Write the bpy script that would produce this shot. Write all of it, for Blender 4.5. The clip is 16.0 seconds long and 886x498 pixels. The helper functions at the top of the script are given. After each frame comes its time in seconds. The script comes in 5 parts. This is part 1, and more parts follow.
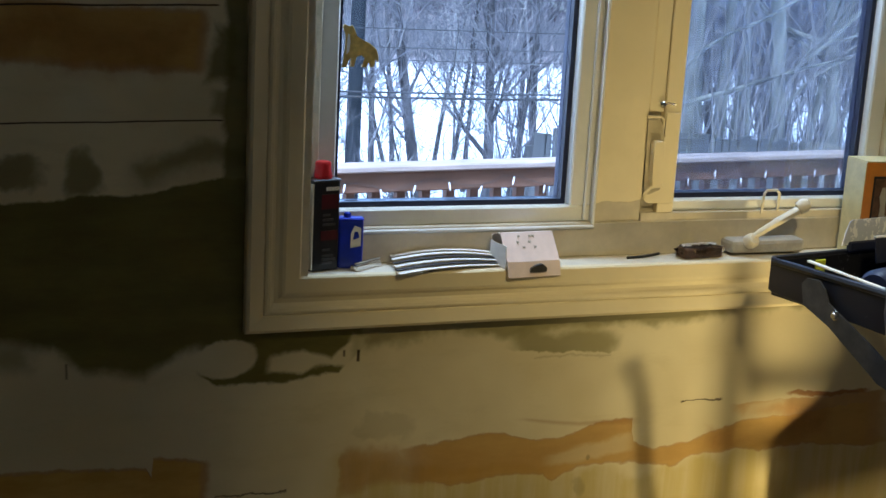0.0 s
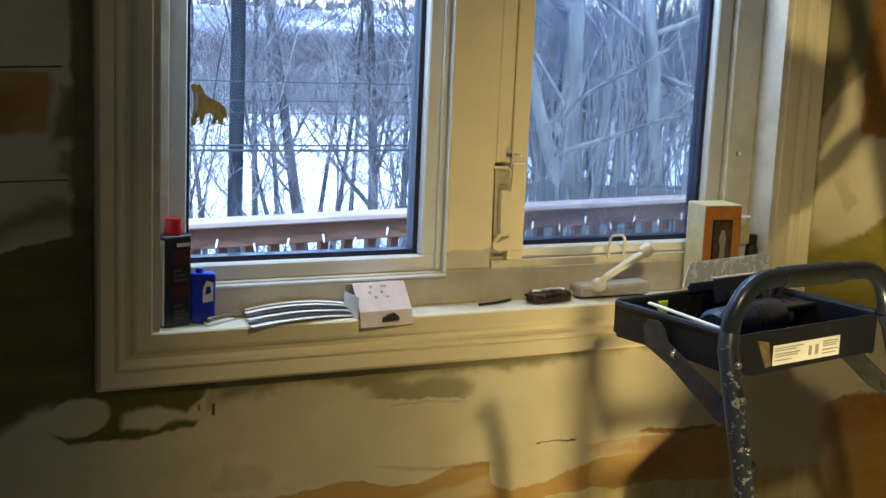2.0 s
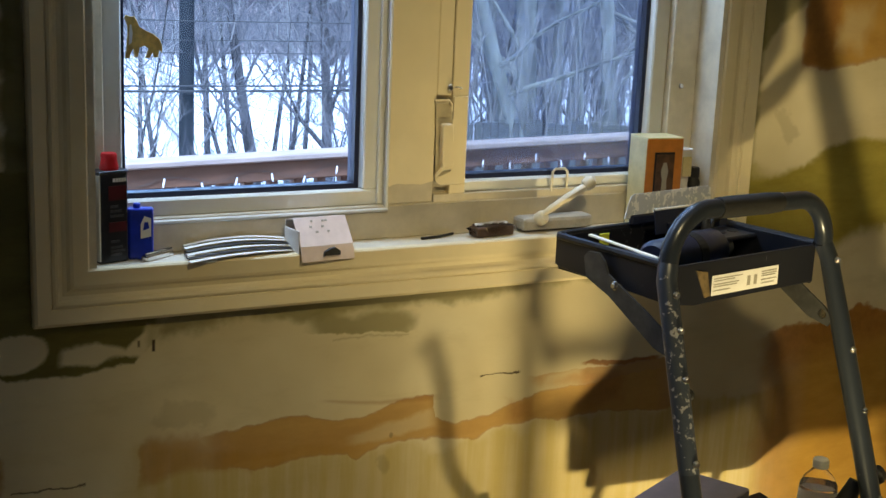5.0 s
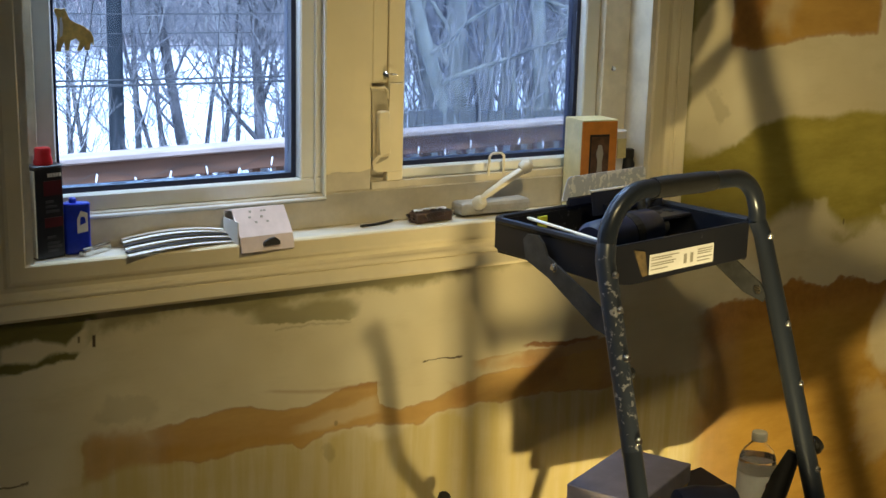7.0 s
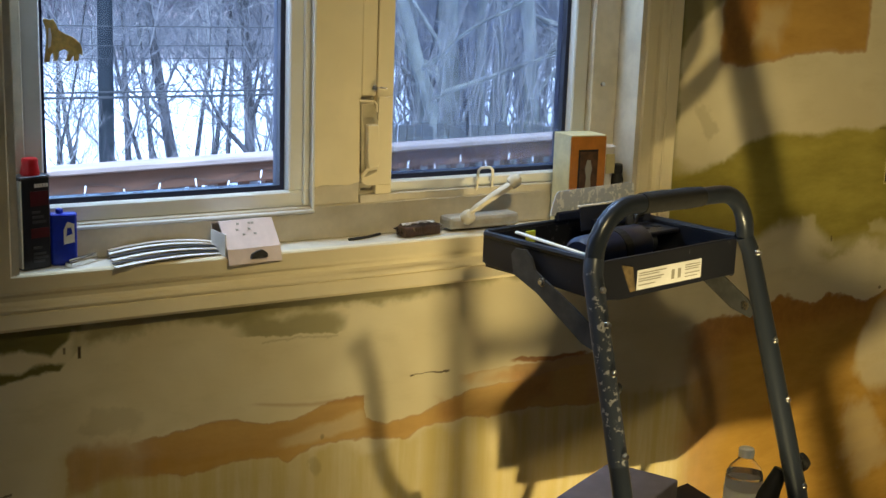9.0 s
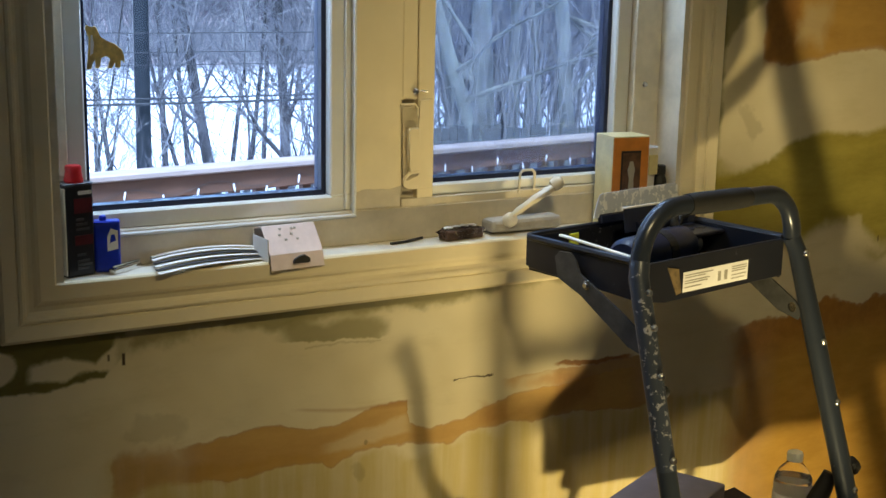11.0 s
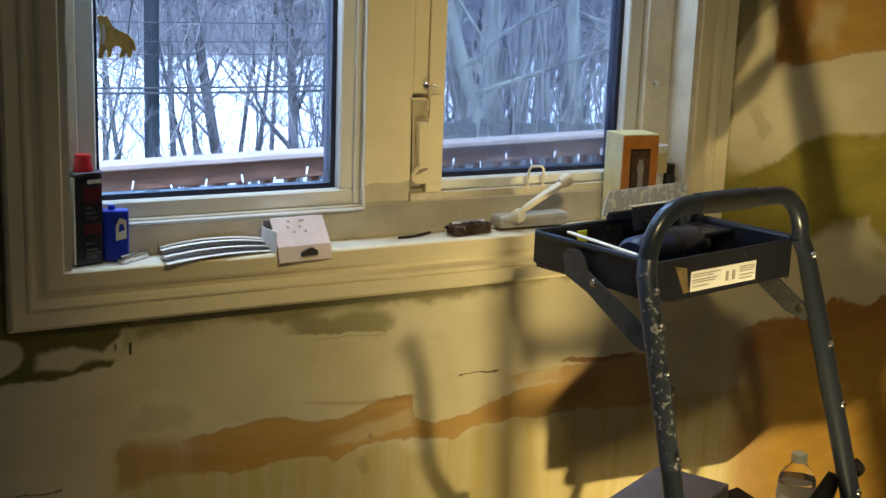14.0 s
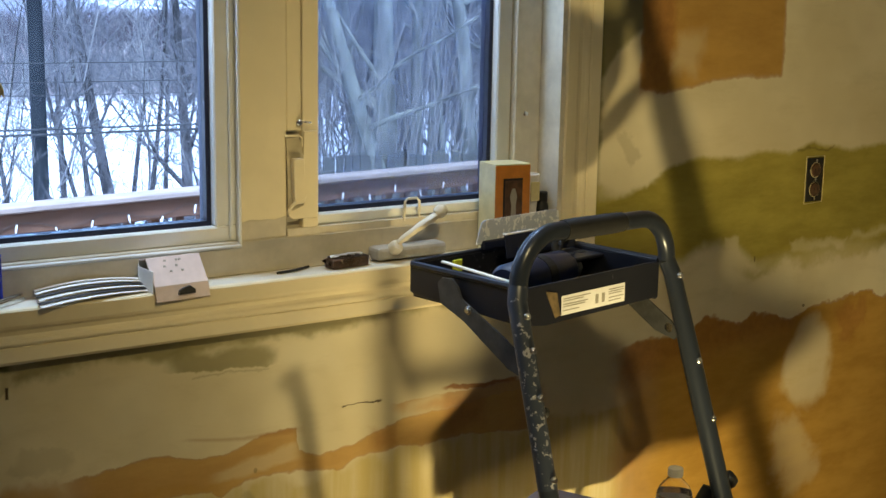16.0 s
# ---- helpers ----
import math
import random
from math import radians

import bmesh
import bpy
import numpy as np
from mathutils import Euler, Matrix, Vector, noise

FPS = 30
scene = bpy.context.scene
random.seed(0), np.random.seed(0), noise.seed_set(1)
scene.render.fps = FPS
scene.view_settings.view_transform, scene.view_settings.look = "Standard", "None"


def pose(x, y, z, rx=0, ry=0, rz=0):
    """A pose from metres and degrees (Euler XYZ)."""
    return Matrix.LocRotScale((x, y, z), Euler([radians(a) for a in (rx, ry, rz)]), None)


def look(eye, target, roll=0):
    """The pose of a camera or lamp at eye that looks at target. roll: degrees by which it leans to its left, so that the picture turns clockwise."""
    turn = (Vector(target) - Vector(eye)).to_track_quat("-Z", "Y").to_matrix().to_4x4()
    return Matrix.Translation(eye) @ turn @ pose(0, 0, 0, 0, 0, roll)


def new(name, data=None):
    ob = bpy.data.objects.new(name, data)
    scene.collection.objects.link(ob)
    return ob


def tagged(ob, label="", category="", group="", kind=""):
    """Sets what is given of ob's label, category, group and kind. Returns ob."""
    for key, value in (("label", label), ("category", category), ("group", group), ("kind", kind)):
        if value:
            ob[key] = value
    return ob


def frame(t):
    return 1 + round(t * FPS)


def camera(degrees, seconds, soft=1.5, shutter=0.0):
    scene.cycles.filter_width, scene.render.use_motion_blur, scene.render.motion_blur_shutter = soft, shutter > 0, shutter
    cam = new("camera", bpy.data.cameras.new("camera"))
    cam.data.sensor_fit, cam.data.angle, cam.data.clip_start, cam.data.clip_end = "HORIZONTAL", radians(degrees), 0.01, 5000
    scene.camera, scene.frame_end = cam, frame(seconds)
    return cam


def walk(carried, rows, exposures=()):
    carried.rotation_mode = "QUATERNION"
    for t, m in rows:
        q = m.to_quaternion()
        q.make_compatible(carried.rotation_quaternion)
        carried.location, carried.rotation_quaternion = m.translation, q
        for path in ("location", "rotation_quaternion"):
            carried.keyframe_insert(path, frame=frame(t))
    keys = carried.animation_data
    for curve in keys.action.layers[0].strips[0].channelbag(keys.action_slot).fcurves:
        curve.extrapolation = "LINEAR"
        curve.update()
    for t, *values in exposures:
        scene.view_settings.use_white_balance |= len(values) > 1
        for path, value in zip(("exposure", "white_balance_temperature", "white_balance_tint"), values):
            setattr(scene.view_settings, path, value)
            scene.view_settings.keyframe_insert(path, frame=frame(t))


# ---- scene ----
cam = camera(38.5, 16.0)
PATH = [
    (0, (-0.12, 0.069, 1.38), (0.594, 1.887, 0.951), 3.1),
    (0.5, (-0.117, 0.06, 1.384), (0.632, 1.872, 0.988), 2.9),
    (1, (-0.103, 0.048, 1.387), (0.677, 1.849, 1.007), 2.3),
    (1.5, (-0.095, 0.041, 1.387), (0.706, 1.833, 1.003), 2.6),
    (2, (-0.075, -0.001, 1.394), (0.798, 1.766, 1.05), 2.5),
    (2.5, (-0.078, -0.02, 1.399), (0.811, 1.745, 1.089), 3.2),
    (3, (-0.07, 0.0, 1.392), (0.775, 1.779, 1.043), 2.4),
    (3.5, (-0.054, -0.008, 1.39), (0.841, 1.741, 1.019), 1.8),
    (4, (-0.055, -0.01, 1.386), (0.858, 1.723, 0.977), 2.3),
    (4.5, (-0.058, -0.011, 1.386), (0.848, 1.722, 0.967), 2.5),
    (5, (-0.048, -0.011, 1.38), (0.88, 1.707, 0.949), 2.4),
    (7.5, (-0.059, -0.017, 1.376), (0.959, 1.646, 0.931), 1.4),
    (8, (-0.054, 0.002, 1.374), (0.933, 1.684, 0.928), 2.1),
    (8.5, (-0.045, -0.014, 1.376), (0.966, 1.655, 0.939), 1.5),
    (9, (-0.054, -0.016, 1.375), (0.976, 1.646, 0.953), 2.0),
    (11.5, (-0.06, 0.007, 1.373), (0.908, 1.706, 0.954), 1.4),
    (12, (-0.062, 0.004, 1.373), (0.895, 1.709, 0.952), 1.9),
    (12.5, (-0.058, 0.004, 1.372), (0.883, 1.717, 0.948), 1.5),
    (13, (-0.044, 0.007, 1.367), (0.896, 1.711, 0.905), 1.2),
    (13.5, (-0.053, 0.003, 1.372), (0.904, 1.7, 0.921), 2.1),
    (14, (-0.061, 0.007, 1.375), (0.913, 1.7, 0.946), 2.1),
    (14.5, (-0.057, -0.002, 1.375), (0.937, 1.681, 0.952), 1.5),
    (15, (-0.046, -0.017, 1.376), (0.974, 1.65, 0.952), 0.9),
    (15.5, (-0.045, -0.044, 1.385), (1.021, 1.605, 1.002), 1.4),
    (16, (-0.044, -0.054, 1.385), (1.065, 1.567, 1.009), 1.0),
]
walk(cam, [(t, look(eye, target, roll)) for t, eye, target, roll in PATH])

# ---- light ----
LAMP = (1.235, 1.00, 0.07)
world = bpy.data.worlds.new("world")
scene.world = world
world.use_nodes = True
wn = world.node_tree.nodes
sky = wn.new("ShaderNodeTexSky")
sky.sky_type = "NISHITA"
sky.sun_disc = False
sky.sun_elevation = radians(58)
sky.sun_rotation = radians(200)
sky.dust_density = 0.6
sky.ozone_density = 3.0
sky.air_density = 1.0
world.node_tree.links.new(sky.outputs[0], wn["Background"].inputs[0])
wn["Background"].inputs[1].default_value = 0.15

sun = new("sun", bpy.data.lights.new("sun", "SUN"))
sun.data.energy, sun.data.angle, sun.data.color = 3.1, radians(20), (0.66, 0.80, 1.0)
sun.matrix_world = look((-4, -7, 13), (0, 0, 0))

lamp = new("work_light", bpy.data.lights.new("work_light", "SPOT"))
lamp.data.energy, lamp.data.color, lamp.data.shadow_soft_size = 18.6, (1.0, 0.80, 0.38), 0.028
lamp.data.spot_size, lamp.data.spot_blend = radians(152), 1.0
lamp.matrix_world = look(LAMP, (2.75, 2.0, 0.82))

ceiling_lamp = new("ceiling_spot", bpy.data.lights.new("ceiling_spot", "SPOT"))
ceiling_lamp.data.energy, ceiling_lamp.data.color, ceiling_lamp.data.shadow_soft_size = 13.5, (1.0, 0.80, 0.38), 0.075
ceiling_lamp.data.spot_size, ceiling_lamp.data.spot_blend = radians(52), 1.0
ceiling_lamp.matrix_world = look((0.70, 0.35, 2.25), (1.28, 2.0, 0.56))
# Area lamp added outside the upper panes to boost daylight indoors.
daylight_boost = new("added_daylight", bpy.data.lights.new("added_daylight", "AREA"))
daylight_boost.data.shape, daylight_boost.data.size, daylight_boost.data.size_y = "RECTANGLE", 1.05, 0.40
daylight_boost.data.energy, daylight_boost.data.color = 5.6, (0.55, 0.74, 1.0)
daylight_boost.matrix_world = look((1.00, 2.15, 1.72), (1.00, 1.0, 1.10))
scene.view_settings.exposure = 2.4


# ---- materials ----
class Nodes:
    """A small builder of node materials."""

    def __init__(self, name, rough=0.6, metal=0.0):
        self.mat = bpy.data.materials.new(name)
        self.mat.use_nodes = True
        self.tree = self.mat.node_tree
        self.bsdf = self.tree.nodes["Principled BSDF"]
        self.bsdf.inputs["Roughness"].default_value = rough
        self.bsdf.inputs["Metallic"].default_value = metal

    def node(self, kind, **values):
        n = self.tree.nodes.new(kind)
        for key, value in values.items():
            n.inputs[key.replace("_", " ")].default_value = value
        return n

    def link(self, a, b):
        self.tree.links.new(a, b)

    def math(self, op, a, b=None, c=None):
        n = self.tree.nodes.new("ShaderNodeMath")
        n.operation = op
        for i, v in enumerate((a, b, c)):
            if v is None:
                continue
            if isinstance(v, (int, float)):
                n.inputs[i].default_value = v
            else:
                self.link(v, n.inputs[i])
        return n.outputs[0]

    def mix(self, f, a, b):
        n = self.tree.nodes.new("ShaderNodeMix")
        n.data_type = "RGBA"
        for i, v in ((0, f), (6, a), (7, b)):
            if isinstance(v, (int, float)):
                n.inputs[i].default_value = v
            elif isinstance(v, tuple):
                n.inputs[i].default_value = (*v, 1)
            else:
                self.link(v, n.inputs[i])
        return n.outputs[2]

    def noise(self, scale, detail=4.0, rough=0.6, coords=None, stretch=None):
        n = self.node("ShaderNodeTexNoise", Scale=scale, Detail=detail, Roughness=rough)
        if coords is None:
            coords = self.object_coords()
        if stretch:
            m = self.node("ShaderNodeMapping")
            m.inputs["Scale"].default_value = stretch
            self.link(coords, m.inputs["Vector"])
            coords = m.outputs[0]
        self.link(coords, n.inputs["Vector"])
        return n

    def object_coords(self):
        return self.tree.nodes.new("ShaderNodeTexCoord").outputs["Object"]

    def world_coords(self):
        return self.tree.nodes.new("ShaderNodeNewGeometry").outputs["Position"]

    def ramp(self, value, lo, hi, smooth=True):
        n = self.tree.nodes.new("ShaderNodeMapRange")
        n.interpolation_type = "SMOOTHSTEP" if smooth else "LINEAR"
        self.link(value, n.inputs["Value"])
        n.inputs["From Min"].default_value, n.inputs["From Max"].default_value = lo, hi
        return n.outputs["Result"]

    def base(self, socket):
        self.link(socket, self.bsdf.inputs["Base Color"])

    def bump(self, height, strength=0.3, distance=0.002):
        n = self.node("ShaderNodeBump", Strength=strength, Distance=distance)
        self.link(height, n.inputs["Height"])
        self.link(n.outputs[0], self.bsdf.inputs["Normal"])


def plain(name, colour, rough=0.6, metal=0.0, vary=0.25, scale=8.0, fine=90.0, bump=0.15, stretch=None):
    """A colour with stains at one scale and grain at another."""
    n = Nodes(name, rough, metal)
    big, small = n.noise(scale, stretch=stretch), n.noise(fine, stretch=stretch)
    dark = tuple(c * (1 - vary) for c in colour)
    light = tuple(min(1, c * (1 + vary * 0.6)) for c in colour)
    col = n.mix(n.ramp(big.outputs[0], 0.3, 0.7), dark, light)
    col = n.mix(n.math("MULTIPLY", n.ramp(small.outputs[0], 0.45, 0.8), 0.35), col, dark)
    n.base(col)
    n.bump(small.outputs[0], bump, 0.001)
    return n.mat


def speckled(name, colour, spot, amount=0.6, scale=60.0, rough=0.45, metal=0.0):
    """Paint with splashes of another paint on it."""
    n = Nodes(name, rough, metal)
    v, big = n.noise(scale, 3.0, 0.7), n.noise(7.0, 2.0)
    m = n.math("ADD", v.outputs[0], n.math("MULTIPLY", n.math("SUBTRACT", big.outputs[0], 0.5), 0.35))
    m = n.ramp(m, amount, amount + 0.05)
    n.base(n.mix(m, colour, spot))
    n.bump(m, 0.4, 0.001)
    return n.mat


def wall_material(lo, hi):
    """Old olive paint, torn orange paper and skim coats of joint compound, laid over one another; what lies between lo and hi along x."""
    n = Nodes("patched_drywall", 0.75)
    pos = n.world_coords()
    warp = n.noise(7.5, 4.0, 0.5, pos)
    fine = n.noise(34.0, 4.0, 0.65, pos)
    sep = n.tree.nodes.new("ShaderNodeSeparateXYZ")
    n.link(pos, sep.inputs[0])
    wsep = n.tree.nodes.new("ShaderNodeSeparateXYZ")
    n.link(warp.outputs["Color"], wsep.inputs[0])
    fsep = n.tree.nodes.new("ShaderNodeSeparateXYZ")
    n.link(fine.outputs["Color"], fsep.inputs[0])

    def axis(i, amp):
        a = n.math("MULTIPLY_ADD", wsep.outputs[i], 4.4 * amp, -2.2 * amp)
        rag = amp * (0.24 if amp < 0.005 else 2.0 if amp < 0.01 else 0.7)
        b = n.math("MULTIPLY_ADD", fsep.outputs[i], rag, -0.5 * rag)
        return n.math("ADD", sep.outputs[i], n.math("ADD", a, b))

    shifts = {amp: (axis(0, amp), axis(2, amp)) for amp in (0.002, 0.008, 0.025, 0.05)}

    def area(x0, x1, z0, z1, soft=0.01, amp=0.025, most=1.0):
        """How far a spot lies inside a rectangle with ragged edges."""
        if x1 < lo - 0.1 or x0 > hi + 0.1:
            return None
        x, z = shifts[amp]
        dx = n.math("SUBTRACT", (x1 - x0) / 2, n.math("ABSOLUTE", n.math("SUBTRACT", x, (x0 + x1) / 2)))
        dz = n.math("SUBTRACT", (z1 - z0) / 2, n.math("ABSOLUTE", n.math("SUBTRACT", z, (z0 + z1) / 2)))
        m = n.ramp(n.math("MINIMUM", dx, dz), -soft, soft)
        return n.math("MULTIPLY", m, most) if most < 1 else m

    def oval(cx, cz, rx, rz, soft=0.15, amp=0.025, most=1.0):
        if cx + rx < lo - 0.1 or cx - rx > hi + 0.1:
            return None
        x, z = shifts[amp]
        a = n.math("POWER", n.math("ABSOLUTE", n.math("DIVIDE", n.math("SUBTRACT", x, cx), rx)), 2.0)
        b = n.math("POWER", n.math("ABSOLUTE", n.math("DIVIDE", n.math("SUBTRACT", z, cz), rz)), 2.0)
        m = n.ramp(n.math("ADD", a, b), 1 + soft, 1 - soft)
        return n.math("MULTIPLY", m, most) if most < 1 else m

    def profile(x, pts):
        """A height that follows straight runs between (x, z) pairs."""
        out = pts[0][1]
        for (xa, za), (xb, zb) in zip(pts, pts[1:]):
            run = n.tree.nodes.new("ShaderNodeMapRange")
            n.link(x, run.inputs["Value"])
            for key, value in (("From Min", xa), ("From Max", xb), ("To Min", 0.0), ("To Max", zb - za)):
                run.inputs[key].default_value = value
            out = n.math("ADD", run.outputs["Result"], out)
        return out

    def band(top, low, x0, x1, hard=0.004, soft=0.02, ends=0.02, amp=0.008, most=1.0):
        """A smear between two uneven edges: hard is how far its upper edge fades, soft its lower edge, ends its sides."""
        if x1 < lo - 0.1 or x0 > hi + 0.1:
            return None
        x, z = shifts[amp]
        m = n.ramp(n.math("SUBTRACT", profile(x, top), z), -hard, hard)
        m = n.math("MULTIPLY", m, n.ramp(n.math("SUBTRACT", z, profile(x, low)), -soft, soft))
        side = n.math("SUBTRACT", (x1 - x0) / 2, n.math("ABSOLUTE", n.math("SUBTRACT", x, (x0 + x1) / 2)))
        m = n.math("MULTIPLY", m, n.ramp(side, -ends, ends))
        return n.math("MULTIPLY", m, most) if most < 1 else m

    def over(make, below, paint):
        m = make()
        return below if m is None else n.mix(m, below, paint)

    def most_of(so_far, make):
        m = make()
        if m is None or so_far is None:
            return so_far if m is None else m
        return n.math("MAXIMUM", so_far, m)

    streak = n.noise(9.0, 4.0, 0.6, pos, (4.0, 1.0, 0.35))
    cloud = n.noise(3.2, 3.0, 0.55, pos)
    smear = n.noise(5.0, 5.0, 0.65, pos, (1.0, 1.0, 3.2))
    skim = n.mix(n.ramp(cloud.outputs[0], 0.32, 0.70), (0.56, 0.490, 0.325), (0.68, 0.615, 0.445))
    skim = n.mix(n.math("MULTIPLY", n.ramp(smear.outputs[0], 0.50, 0.72), 0.38), skim, (0.47, 0.405, 0.24))
    green = n.mix(n.ramp(smear.outputs[0], 0.3, 0.72), (0.105, 0.093, 0.020), (0.165, 0.145, 0.036))
    yellowed = n.mix(n.ramp(smear.outputs[0], 0.3, 0.72), (0.24, 0.197, 0.028), (0.36, 0.300, 0.055))
    orange = n.mix(n.ramp(smear.outputs[0], 0.3, 0.7), *(((0.44, 0.252, 0.045), (0.57, 0.358, 0.095)) if lo < 1.6 else ((0.35, 0.188, 0.026), (0.46, 0.268, 0.050))))
    rust = n.mix(n.ramp(fine.outputs[0], 0.3, 0.7), (0.22, 0.075, 0.016), (0.34, 0.135, 0.03))
    col = skim
    # bare yellowed board with brush streaks under the paper line
    wash = band([(0.4, 0.57), (0.92, 0.51), (1.13, 0.49), (1.35, 0.51), (1.6, 0.50)], [(0.4, -0.2), (2.0, -0.2)], 0.46, 1.95, 0.012, 0.01, 0.03, 0.025)
    if wash is not None:
        wash = n.math("MULTIPLY", wash, n.math("MULTIPLY_ADD", n.ramp(streak.outputs[0], 0.3, 0.7), 0.45, 0.30))
        col = n.mix(wash, col, (0.47, 0.365, 0.105))
    # olive paint that still shows; two spots beside the casings hold painted shade
    for m in (
        lambda: band([(-2.0, 0.96), (-0.06, 1.013), (0.05, 1.019), (0.16, 1.029), (0.27, 1.044)], [(-2.0, 0.80), (-0.06, 0.803), (0.01, 0.785), (0.055, 0.742), (0.145, 0.730), (0.215, 0.775), (0.29, 0.79)], -2.0, 0.31, 0.003, 0.014, 0.01),
        lambda: area(-0.5, -0.03, 0.755, 0.82, 0.03, 0.05, 0.6),
        lambda: band([(0.2, 0.81), (0.6, 0.81)], [(0.23, 0.730), (0.265, 0.713), (0.35, 0.709), (0.40, 0.714), (0.47, 0.718), (0.52, 0.775)], 0.237, 0.505, 0.005, 0.0035, 0.012),
        lambda: band([(0.3, 0.81), (1.4, 0.81)], [(0.48, 0.765), (0.57, 0.770), (0.74, 0.766), (0.96, 0.772), (1.35, 0.785)], 0.45, 1.40, 0.01, 0.012, 0.03, 0.025, 0.72),
        lambda: band([(0.76, 0.775), (0.81, 0.778), (0.86, 0.756), (0.93, 0.768), (0.97, 0.752)], [(0.76, 0.745), (0.82, 0.716), (0.90, 0.712), (0.975, 0.719)], 0.772, 0.978, 0.016, 0.003, 0.022, 0.025, 0.66),
        lambda: oval(-0.045, 1.052, 0.045, 0.017, 0.6, 0.025, 0.75),
        lambda: oval(0.055, 1.042, 0.024, 0.030, 0.6, 0.025, 0.8),
        lambda: band([(0.12, 1.075), (0.20, 1.092), (0.28, 1.10)], [(0.12, 1.050), (0.28, 1.058)], 0.125, 0.30, 0.014, 0.02, 0.02, 0.025, 0.7),
        # strip beside the left casing: olive, with the casing's shadow painted in
        lambda: area(0.268, 0.305, 0.78, 2.2, 0.006, 0.008, 0.9),
        lambda: area(0.246, 0.276, 1.205, 1.285, 0.010, 0.025, 0.85),
        lambda: area(0.252, 0.272, 1.145, 1.185, 0.008, 0.008, 0.6),
        lambda: area(1.735, 1.765, 0.78, 2.4, 0.006, 0.008, 0.7),
        # patch above the right casing's bright streak: tray shadow painted in olive
        lambda: band([(1.7, 2.4), (2.0, 2.4)], [(1.74, 1.215), (1.80, 1.295), (1.88, 1.345)], 1.70, 1.895, 0.02, 0.012, 0.012, 0.008, 0.75),
    ):
        col = over(m, col, green)
    for m in (
        lambda: band([(1.70, 1.015), (1.76, 1.019), (1.825, 0.994), (1.91, 0.995), (1.968, 1.035), (2.08, 1.059), (2.186, 1.046), (2.318, 1.062), (2.365, 1.052), (2.457, 1.076), (2.595, 1.049), (2.75, 1.060), (4.0, 1.07)],
             [(1.70, 0.80), (2.035, 0.818), (2.10, 0.850), (2.20, 0.845), (2.28, 0.79), (2.42, 0.795), (2.56, 0.81), (2.80, 0.785), (4.0, 0.79)], 1.70, 4.0, 0.009, 0.022, 0.01),
        lambda: band([(2.2, 0.80), (2.42, 0.82), (2.6, 0.80), (2.8, 0.81)], [(2.2, 0.775), (2.8, 0.765)], 2.22, 2.80, 0.02, 0.02, 0.03, 0.05, 0.55),
    ):
        col = over(m, col, yellowed)
    # thin compound rubbed over the olive paint
    for m in (
        lambda: oval(0.273, 0.754, 0.052, 0.030, 0.2, 0.008),
        lambda: band([(0.34, 0.752), (0.40, 0.758), (0.45, 0.742), (0.485, 0.775)], [(0.34, 0.728), (0.373, 0.726), (0.40, 0.722), (0.451, 0.732), (0.50, 0.728)], 0.345, 0.49, 0.006, 0.004, 0.008, 0.008, 0.95),
        lambda: area(0.485, 0.52, 0.712, 0.79, 0.008, 0.025, 0.6),
        lambda: oval(1.855, 1.035, 0.105, 0.050, 0.5, 0.025, 0.75),
        lambda: area(2.17, 2.215, 0.823, 0.862, 0.006, 0.008, 0.6),
        lambda: area(2.40, 2.60, 0.800, 0.818, 0.008, 0.025, 0.5),
        lambda: area(2.62, 2.90, 0.815, 0.835, 0.010, 0.025, 0.45),
    ):
        col = over(m, col, skim)
    # torn paper, darker along its torn edge
    paper = None
